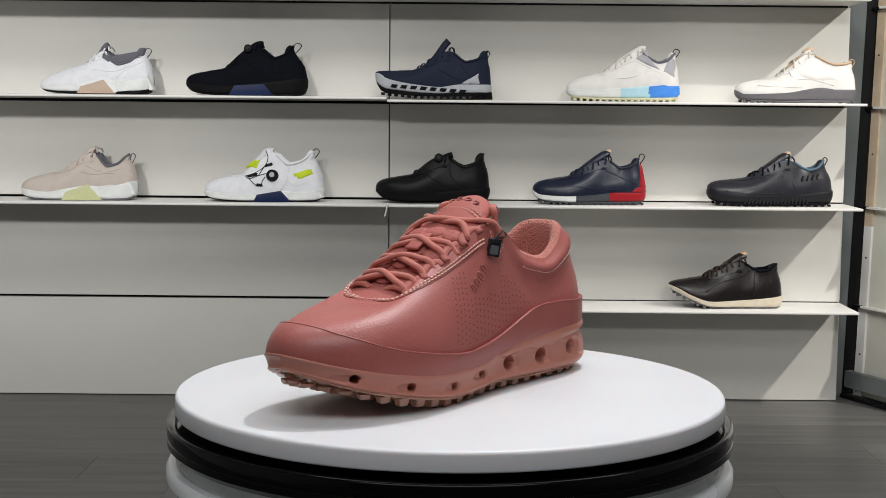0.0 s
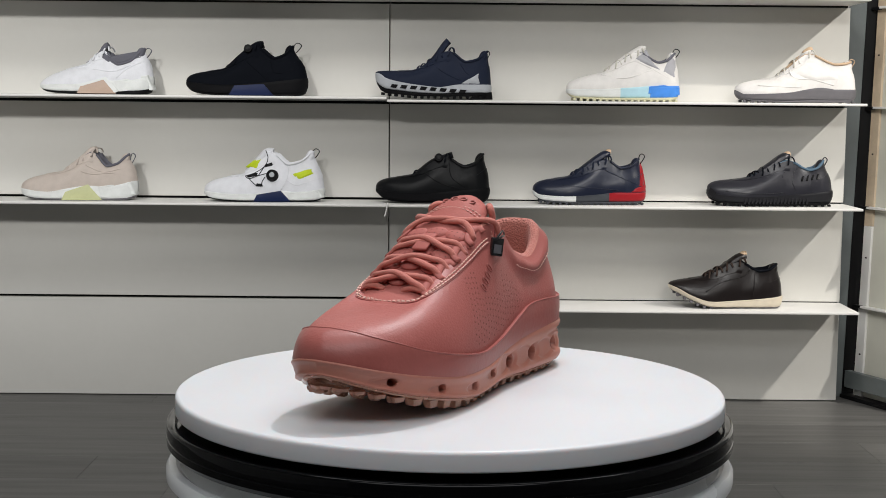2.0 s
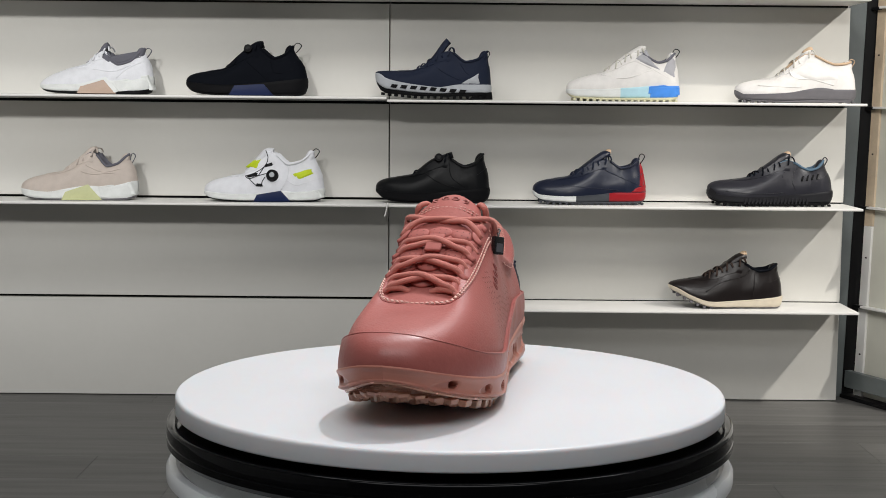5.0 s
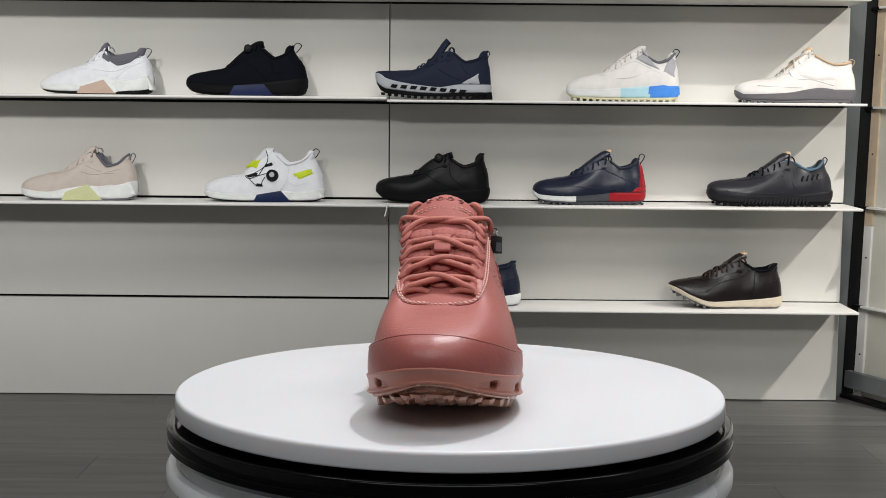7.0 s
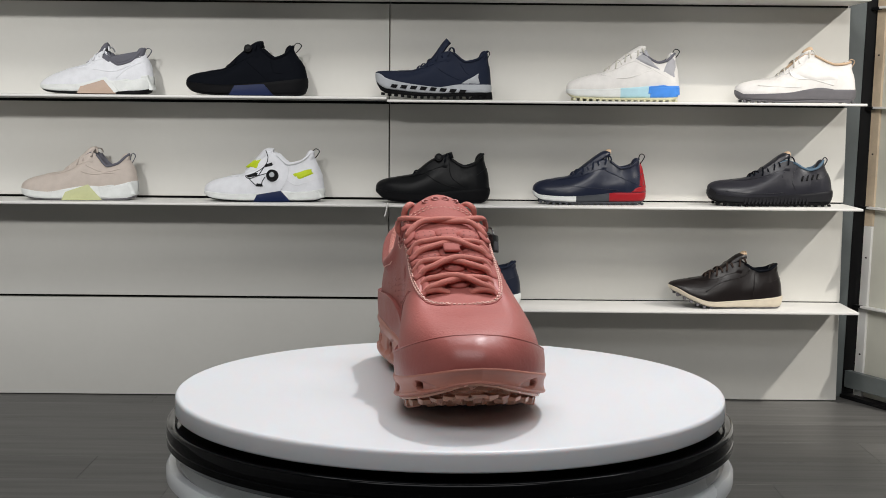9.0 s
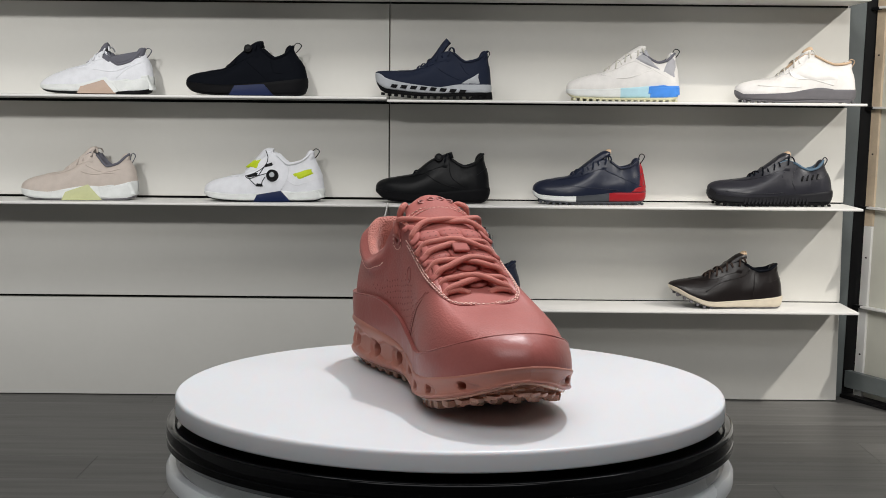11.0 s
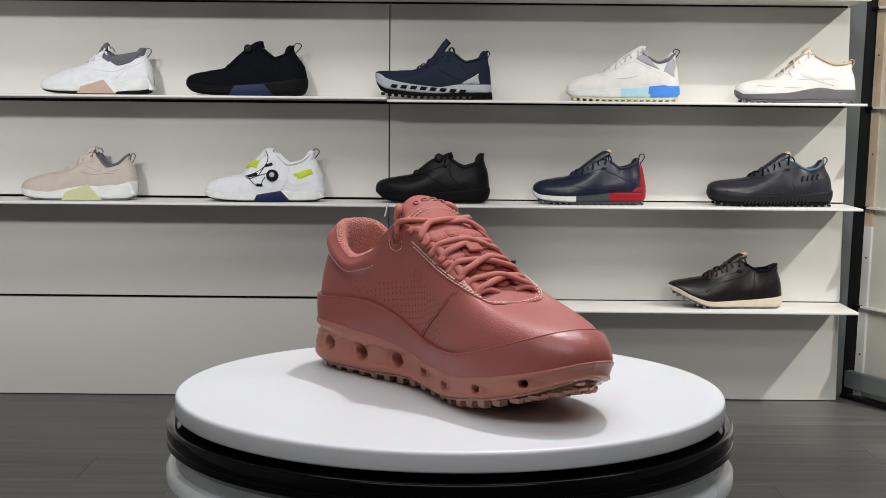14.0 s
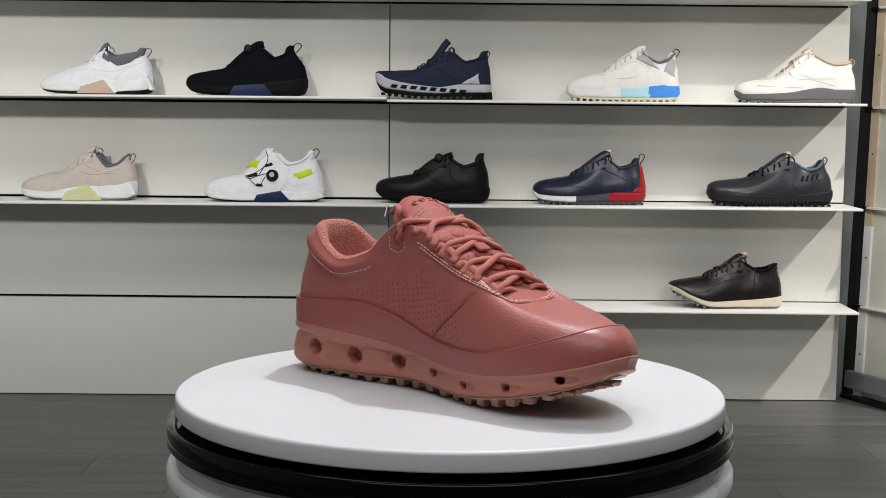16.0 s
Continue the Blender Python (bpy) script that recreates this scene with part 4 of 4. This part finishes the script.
def display_shoe(at, level, last, label, mats, laces=5, tongue=None, loop=None, lugs=True, blocks=(), sections=None, decals=(), dial=None, tongue_tip=None,
                 lining=None, low_sole=0.14, collar=None, bay_lift=0.0, lace_r=0.0021, turn=0.0, cords=(), seams=()):
    upper_m, sole_m, out_m, lace_m = mats
    last.cages = [last.cage(k) for k in range(len(last.loop))]
    ob = holder("display_shoe", pose(at, WALL - 0.092, level + 0.0079 + bay_lift, 0, 0, -90 + turn), label, "shoe", "shoes on the wall shelves")
    ks = range(len(last.loop))
    part("upper", grid_mesh([[last.skin(k, v / 16) for k in ks] for v in range(17)], wrap=True)[0], upper_m, ob, smooth=180)
    rows = []
    for inn, dz in ((0, 0), (0.09, 0.0018), (0.2, 0.0012), (0.28, -0.006), (0.34, -0.03)):
        rows.append([Vector((last.cages[k][3].x * (1 - inn), last.cages[k][3].y * (1 - inn * 0.16), last.cages[k][3].z + dz)) for k in ks])
    part("lining", grid_mesh(rows, wrap=True)[0], lining or upper_m, ob, "padded collar lining", smooth=180)
    # black sheet across the opening stands in for the shade inside the shoe
    bm = bmesh.new()
    bm.faces.new([bm.verts.new((last.cages[k][3].x * 0.68, last.cages[k][3].y * 0.95, last.cages[k][3].z - 0.029)) for k in ks])
    part("inside_shade", bm, BLACK, ob)
    m = sum(1 for s in FINE if s < 0.5)
    part("eyestay", grid_mesh([[last.skin(k, v, o) for k in range(-m, m + 1)] for v, o in ((0.74, -0.0005), (0.745, 0.0012), (0.85, 0.0014), (0.99, 0.0012))])[0], upper_m, ob, smooth=50)
    m = sum(1 for s in FINE if s > 0.80)
    e = len(FINE) - 1
    part("heel_counter", grid_mesh([[last.skin(k, v, o) for k in range(e - m, e + m + 1)] for v, o in ((0.0, 0.0012), (0.3, 0.0013), (0.56, 0.0012), (0.57, -0.0005))])[0], upper_m, ob, smooth=50)
    m = sum(1 for s in FINE if s > 0.56)
    part("collar", tube([last.cages[k % len(last.loop)][3] for k in range(e - m, e + m + 1)], 0.0036, 0.0032, 8), collar or lining or upper_m, ob, "padded collar edge", smooth=180)
    b = bmesh.new()
    hx, hz = last.heel
    bmesh.ops.create_uvsphere(b, u_segments=16, v_segments=10, radius=1, matrix=Matrix.Translation((0, last.y(hx - 6.5), (hz - 11) * U)) @ pose(0, 0, 0, -14) @ Matrix.Diagonal((0.017, 8.0 * U, 13.5 * U, 1)))
    part("heel_tab", b, collar or upper_m, ob, "padded heel tab", smooth=180)
    for s0, s1, m in sections or ((0, 1, sole_m),):
        part("midsole", section(last, s0, s1, low_sole, 1.0, steps=26 if s1 - s0 > 0.6 else 14), m, ob, smooth=50)
    part("outsole", section(last, 0.004, 0.996, 0.0, low_sole, -0.001), out_m, ob, smooth=50)
    if lugs:
        for k in range(17):
            s = 0.07 + 0.88 * k / 16
            for q in (-1, 1):
                w = last.hw(s) - 0.006
                z = last.zb(s)
                if z < 0.002:
                    continue
                part("lug", box(q * w - 0.005, last.y(s * last.n) - 0.0035, max(z - 0.006, 0.0), q * w + 0.005, last.y(s * last.n) + 0.0035, z + 0.0008, 0.0008, seg=1), out_m, ob)
    for poly, m in blocks:
        part("foam_block", prism(last, poly), m, ob, smooth=35)
    for poly, m in decals:
        part("side_panel", decal(last, poly), m, ob, smooth=60)
    if tongue:
        st = [((last.y(x)), z * U, w) for x, z, w in tongue]
        slab(st, 0.017, 0.006, "tongue", collar or upper_m, ob, cx=0.0)
        if tongue_tip:
            x, z, w = tongue[-1]
            st = [(last.y(x - 13), (z - 7.5) * U + 0.0012, w), (last.y(x - 4), (z - 0.8) * U + 0.0014, w * 0.95), (last.y(x + 1.5), (z + 0.2) * U + 0.0006, w * 0.8)]
            slab(st, 0.005, 0.0075, "tongue_label", tongue_tip, ob, cx=0.0)
    for k in range(laces):
        s = 0.10 + 0.40 * k / max(laces - 1, 1)
        tx, ty, tz = (f(s) for f in last.tops)
        for q in (1, -1):
            pts = spline([(q * (tx + 0.0105), ty - 0.003, tz - 0.0105), (q * (tx + 0.0065), ty - 0.001, tz - 0.0035), (q * (tx + 0.001), ty + 0.000, tz + 0.0030), (q * tx * 0.3, ty + 0.003, tz + 0.0085),
                          (-q * tx * 0.4, ty + 0.007, tz + 0.0095), (-q * (tx + 0.001), ty + 0.011, tz + 0.0068), (-q * (tx + 0.0075), ty + 0.013, tz - 0.0015)], 16)
            part("lace", tube([Vector(p) for p in pts], lace_r, lace_r * 0.7, 7), lace_m, ob, smooth=180)
    for line in seams:
        pts = []
        for x, z in spline(line, 7):
            p = min((last.skin(k, v / 30) for k in range(1, e) for v in range(1, 30)), key=lambda q: (q.y - last.y(x)) ** 2 + (q.z - z * U) ** 2)
            pts.append((p.x + 0.0002, last.y(x), z * U))
        part("overlay_edge", tube([Vector(p) for p in spline(pts, 16)], 0.0012, 0.0012, 6), upper_m, ob, smooth=180)
    for line in cords:
        pts = []
        for x, z in line:
            p = min((last.skin(k, v / 30) for k in range(1, e) for v in range(2, 30)), key=lambda q: (q.y - last.y(x)) ** 2 + (q.z - z * U) ** 2)
            pts.append((p.x + 0.0012, last.y(x), z * U))
        part("cord", tube([Vector(p) for p in spline(pts, 12)], 0.0010, 0.0010, 6), BLACK_L, ob, "thin black cord", smooth=180)
    if loop:
        x, z, w, m = loop
        pts = spline([(0.0, last.y(x - w), (z - 12) * U), (0.0, last.y(x - w * 0.7), (z - 3) * U), (0.0, last.y(x), z * U), (0.0, last.y(x + w * 0.8), (z - 4) * U), (0.0, last.y(x + w * 0.3), (z - 11) * U), (0.0, last.y(x - w * 0.4), (z - 17) * U)], 18)
        part("heel_loop", tube([Vector(p) for p in pts], 0.0011, 0.004, 8, up=(1, 0, 0)), m, ob, smooth=180)
    if dial:
        x, z, r = dial
        k = max(range(1, len(FINE) - 1), key=lambda q: -abs(last.skin(q, 0.7).y - last.y(x)))
        px = min((abs(last.skin(k, v / 30).z - z * U), last.skin(k, v / 30).x) for v in range(30))[1]
        b = bmesh.new()
        turn90 = Matrix.Translation((px + 0.003, last.y(x), z * U)) @ pose(0, 0, 0, 0, 74, 0)
        bmesh.ops.create_cone(b, cap_ends=True, segments=28, radius1=r * U, radius2=r * U * 0.86, depth=0.010, matrix=turn90)
        knob = part("lacing_dial", b, BLACK_S, ob, "black lacing dial", smooth=35)
        b = bmesh.new()
        bmesh.ops.create_cone(b, cap_ends=True, segments=20, radius1=r * U * 0.42, radius2=r * U * 0.4, depth=0.002, matrix=turn90 @ Matrix.Translation((0, 0, 0.0058)))
        part("dial_cap", b, SILVER if r > 9 else BLACK_L, knob)
    return ob


L2, L1, L0 = LEVELS[1], LEVELS[2] - 0.004, LEVELS[3] - 0.004


def bottom_of(n, toe=9, lift=0.2, heel=5):
    return [(0, toe), (n * 0.07, toe * 0.45), (n * 0.2, lift + toe * 0.12), (n * 0.4, lift), (n * 0.75, lift), (n * 0.92, lift + 0.8), (n, heel)]


# upper shelf
display_shoe(-0.8734, L2, Last(203, bottom_of(203, 10), [(0, 16), (60, 17), (100, 20), (125, 24), (150, 24), (203, 32)], (184, 80), (142, 52), (118, 76), (82, 50), 9),
             "white knit golf shoe with grey collar and peach sole block", (WHITE, WHITE_S, BLACK_S, WHITE), 4, [(85, 52, 0.02), (105, 68, 0.022), (116, 84, 0.022), (121, 87, 0.014)],
             (191, 81, 7, GREY), False, [([(73, 1.5), (80, 14), (120, 26), (139, 1.5)], PEACH), ([(76, 14), (80, 18), (122, 30), (143, 5), (138, 3), (119, 26), (81, 14)], WHITE_S), ([(144, 5), (136, 23), (194, 34), (203, 8)], WHITE_S)], decals=[([(116, 63), (140, 49), (180, 65), (182, 77)], GREY), ([(112, 64), (128, 54), (126, 66), (117, 74)], GREY)],
             lining=GREY, collar=GREY, bay_lift=0.006, low_sole=0.25, seams=[[(100, 44), (135, 40), (165, 52)], [(140, 28), (160, 46), (186, 58)]])
display_shoe(-0.4985, L2, Last(217, bottom_of(217, 14), [(0, 24), (70, 19), (120, 22), (217, 32)], (188, 87), (158, 66), (126, 86), (70, 46), 17),
             "black knit golf shoe with a deep blue sole block", (BLACK, BLACK_S, BLACK_S, BLACK), 3, [(72, 46, 0.02), (100, 72, 0.022), (124, 90, 0.022), (136, 92, 0.014)],
             (197, 93, 8, BLACK), False, [([(80, 1), (90, 18), (140, 21), (157, 1)], BLUEBLOCK)], dial=(112, 82, 8), bay_lift=0.005, seams=[[(110, 60), (135, 38), (150, 24)], [(150, 66), (160, 40), (205, 52)]])
display_shoe(-0.0329, L2, Last(207, bottom_of(207, 26, 6), [(0, 46), (8, 45), (22, 36), (80, 25), (115, 22), (150, 27), (207, 27)], (196, 84), (160, 66), (130, 84), (72, 50), 8),
             "navy golf shoe with a slotted light grey sole", (NAVY, SILVER, BLACK_S, NAVY), 5, [(75, 47, 0.02), (100, 68, 0.022), (122, 98, 0.02), (128, 104, 0.012)],
             (197, 86, 5, BLACK), True, [([(28 + 17 * k, 21 - 1.3 * k), (31 + 17 * k, 26.5 - 1.2 * k), (42 + 17 * k, 25.5 - 1.2 * k), (38 + 17 * k, 19.5 - 1.2 * k)], BLACK_S) for k in range(0, 8)]
             + [([(165, 1), (180, 13), (205, 14), (207, 1)], BLACK_S)], decals=[([(150, 28), (187, 27), (180, 40), (185, 49)], SILVER)], low_sole=0.3, seams=[[(98, 66), (120, 48), (150, 34)], [(150, 62), (165, 44), (196, 50)]])
display_shoe(0.4405, L2, Last(202, bottom_of(202, 12, 2), [(0, 21), (50, 21), (110, 24), (150, 27), (202, 28)], (190, 84), (160, 68), (124, 86), (66, 49), 17),
             "white leather golf shoe with pale to bright blue sole", (WHITE_L, WHITE_S, CLEAR, OFFLACE), 5, [(70, 50, 0.02), (100, 74, 0.022), (128, 92, 0.022), (138, 93, 0.013)],
             (193, 92, 7, BLACK), True, sections=((0, 0.46, WHITE_S), (0.46, 0.72, SKY), (0.72, 1.0, BRIGHT)), decals=[([(112, 75), (168, 52), (150, 66), (138, 90)], LGREY), ([(166, 52), (190, 36), (192, 75), (182, 84)], LGREY)],
             blocks=[([(142, 14), (143, 26), (168, 29), (198, 25), (199, 12)], BRIGHT)], lining=GREY, low_sole=0.2, seams=[[(108, 76), (150, 56), (190, 34)], [(60, 46), (100, 40), (150, 56)]])
display_shoe(0.8722, L2, Last(216, bottom_of(216, 10, 1), [(0, 22), (14, 15), (80, 17), (150, 27), (170, 24), (216, 24)], (203, 72), (172, 67), (126, 85), (72, 44), 14),
             "white leather brogue golf shoe with a grey sole", (WHITE_L, SOLEGREY, SOLEGREY, OFFLACE), 4, [(75, 44, 0.02), (105, 65, 0.022), (122, 86, 0.02), (133, 92, 0.013)],
             (205, 77, 6, TAN), True, tongue_tip=TAN, decals=[([(96, 50), (132, 38), (190, 40), (120, 78)], WHITE_L)], low_sole=0.18, lining=TAN, seams=[[(92, 62), (97, 43), (130, 41), (168, 31)], [(36, 30), (75, 28), (112, 27)]])
# middle shelf
display_shoe(-0.9212, L1, Last(210, bottom_of(210, 9), [(0, 20), (55, 15), (90, 21), (125, 26), (150, 24), (205, 34)], (192, 80), (158, 60), (132, 84), (78, 49), 17),
             "beige nubuck golf shoe with pale lime sole block", (BEIGE, WHITE_S, SOLEGREY, BEIGE), 4, [(80, 50, 0.02), (108, 72, 0.022), (126, 88, 0.02), (134, 90, 0.012)],
             (199, 82, 5, GREY), False, [([(80, 1), (87, 15), (125, 28), (149, 1)], LIME), ([(148, 5), (142, 24), (200, 33), (206, 10)], WHITE_S)], lining=GREY, low_sole=0.12, seams=[[(95, 58), (130, 46), (160, 48), (190, 44)], [(120, 62), (150, 50), (190, 58)]])
display_shoe(-0.4557, L1, Last(217, bottom_of(217, 10), [(0, 18), (60, 14), (100, 15), (145, 20), (165, 17), (215, 24)], (194, 88), (152, 66), (124, 86), (72, 47), 19),
             "white golf shoe with lacing dial, lime accents and navy sole block", (WHITE, WHITE_S, BLACK_S, BLACK), 0, [(76, 50, 0.02), (98, 76, 0.024), (112, 89, 0.023), (124, 89, 0.014)],
             (199, 93, 7, BLACK), False, [([(92, 1), (98, 13), (139, 20), (156, 1)], BLUEBLOCK), ([(155, 4), (150, 16), (205, 22), (214, 8)], WHITE_S)],
             decals=[([(158, 49), (170, 38), (196, 50), (194, 60)], NEON), ([(75, 60), (98, 56), (105, 76), (90, 72)], NEON), ([(76, 45), (82, 42), (101, 46), (97, 52)], BLACK_L), ([(96, 27), (110, 27), (106, 32), (97, 33)], BLACK_L), ([(110, 60), (126, 64), (124, 70), (112, 66)], BLACK_L)],
             dial=(124, 47, 11), cords=[[(76, 45), (84, 41), (100, 46), (114, 50)], [(84, 41), (92, 33), (97, 29)], [(112, 44), (107, 36), (106, 30)], [(76, 45), (92, 50), (110, 62), (116, 76), (112, 90)], [(100, 46), (110, 62)]], seams=[[(150, 40), (165, 30), (205, 42)], [(152, 64), (150, 40), (140, 22)]])
display_shoe(-0.0322, L1, Last(205, bottom_of(205, 16), [(0, 24), (60, 18), (110, 20), (160, 24), (205, 28)], (190, 86), (158, 64), (124, 80), (66, 48), 21),
             "plain black leather golf shoe with lacing dial", (BLACK_L, BLACK_S, BLACK_S, BLACK), 2, [(70, 48, 0.02), (100, 72, 0.022), (124, 82, 0.022), (136, 86, 0.014)],
             None, False, dial=(112, 80, 8), seams=[[(86, 54), (115, 36), (150, 26)], [(130, 72), (135, 46), (160, 28)]])
display_shoe(0.3614, L1, Last(203, bottom_of(203, 14, 2), [(0, 24), (12, 17), (60, 15), (110, 18), (150, 22), (203, 22)], (187, 80), (156, 64), (128, 79), (66, 48), 20),
             "navy leather golf shoe with a red heel and white toe sole", (NAVY_L, SMOKE, SMOKE, NAVY), 5, [(70, 48, 0.02), (100, 72, 0.022), (124, 89, 0.021), (136, 91, 0.014)],
             (193, 89, 6, BLACK), True, sections=((0, 0.37, WHITE_S), (0.37, 0.66, SMOKE), (0.66, 1.0, RED)), tongue_tip=TAN,
             decals=[([(186, 32), (201, 30), (195, 62), (190, 76)], RED), ([(170, 22), (201, 22), (200, 36), (180, 30)], RED)], low_sole=0.2, seams=[[(116, 66), (155, 48), (190, 34)], [(50, 34), (100, 30), (150, 26)]])
display_shoe(0.8162, L1, Last(225, bottom_of(225, 13, 2), [(0, 28), (12, 21), (70, 17), (120, 19), (225, 28)], (205, 80), (176, 64), (140, 80), (72, 48), 20),
             "charcoal leather golf shoe with a ribbed dark sole", (CHARCOAL, CHARSOLE, BLACK_S, BLACK), 5, [(76, 48, 0.02), (110, 72, 0.022), (132, 88, 0.021), (144, 90, 0.015)],
             (208, 86, 5, CHARCOAL), True, tongue_tip=TAN, lining=STEELBLUE, blocks=[([(60 + 6.5 * k, 4.5), (61 + 6.5 * k, 13 + 0.12 * k), (63.4 + 6.5 * k, 13 + 0.12 * k), (63 + 6.5 * k, 4.5)], CHARSOLE) for k in range(18)]
             + [([(1, 20), (4, 32), (14, 24), (10, 14)], CHARSOLE)], decals=[([(160 + 9 * k, 44 + k), (164 + 9 * k, 44 + k), (167 + 9 * k, 54 + 1.3 * k), (164 + 9 * k, 54 + 1.3 * k)], BLACK_L) for k in range(4)], low_sole=0.22, seams=[[(30, 26), (80, 22), (130, 24)], [(150, 62), (146, 44), (152, 30)]])
# low shelf
CASUAL = dict(bottom=[(0, 31), (12, 26), (40, 13), (62, 4), (75, 1.5), (120, 0.3), (190, 0.3), (206, 2)], mid=[(0, 40), (12, 36), (45, 20), (75, 12.5), (130, 15), (206, 22)],
              heel=(192, 77), dip=(158, 66), throat=(124, 82), vamp=(62, 52), toe_h=8)
display_shoe(0.7120, L0, Last(206, **CASUAL), "dark brown leather casual golf shoe with a cream cup sole", (BROWN, CREAM, SOLEGREY, BROWNLACE), 5,
             [(66, 50, 0.02), (95, 70, 0.022), (122, 90, 0.021), (136, 94, 0.016)], None, True, tongue_tip=TAN, low_sole=0.1, lining=BLACK, lace_r=0.0026, seams=[[(62, 30), (90, 46), (136, 60), (142, 74)], [(150, 62), (148, 40), (146, 22)]])
display_shoe(0.0497, L0, Last(206, **CASUAL), "navy leather casual golf shoe with a white cup sole", (NAVY_L, WHITE_S, SOLEGREY, NAVY), 5,
             [(66, 50, 0.02), (95, 72, 0.022), (122, 90, 0.021), (134, 92, 0.013)], None, True, low_sole=0.1, lining=NAVY)


# small white clip left hanging on the shelf's front edge at the joint of the bays
clip = holder("shelf_clip", pose(SEAM + 0.001, WALL - DEPTH - 0.0015, LEVELS[2] - 0.003), "small bent white plastic clip on the shelf edge", "clip")
part("hook", tube([Vector(p) for p in spline([(0.004, 0.006, 0.0094), (0.003, 0.0, 0.0092), (0.001, -0.0012, 0.004), (0.0, -0.001, -0.004)], 10)], 0.0022, 0.0008, 6, up=(0, 1, 0.1)), M_SHELF, clip, smooth=180)
part("tail", tube([Vector(p) for p in spline([(0.0, -0.001, -0.004), (-0.002, -0.0012, -0.014), (-0.005, -0.001, -0.024)], 8)], 0.0016, 0.0008, 6, up=(0, 1, 0.1)), M_SHELF, clip, smooth=180)

# ---- floor planks ----
floor = bpy.data.objects["floor"]
plank_mesh = {}


def plank(x0, x1, y0, y1):
    key = round(x1 - x0, 4), round(y1 - y0, 4)
    if key not in plank_mesh:
        bm = box(-key[0] / 2, -key[1] / 2, -0.005, key[0] / 2, key[1] / 2, 0, 0.0004, seg=1)
        me = bpy.data.meshes.new("plank")
        bm.to_mesh(me)
        bm.free()
        me.materials.append(M_FLOOR)
        plank_mesh[key] = me
    ob = new("plank", plank_mesh[key])
    ob.matrix_basis = pose((x0 + x1) / 2, (y0 + y1) / 2, 0)
    ob.parent = floor


for r in range(46):
    y = -4.1 + 0.184 * r
    x = -3.19 - (0.0, 0.74, 0.33, 1.02)[r % 4]
    while x < 3.89:
        a, b = max(x, -3.19), min(x + 1.22, 3.89)
        if b - a > 0.05:
            plank(a + 0.0003, b - 0.0003, y + 0.0003, y + 0.184 - 0.0003)
        x += 1.22



def motions():
    for thing in (turntable, shoe):
        walk(thing, [(t, pose(0, 0, TOP, 0, 0, 5.4072 * (t - 7.4))) for t in (0, 4, 8, 12, 16)])


motions()
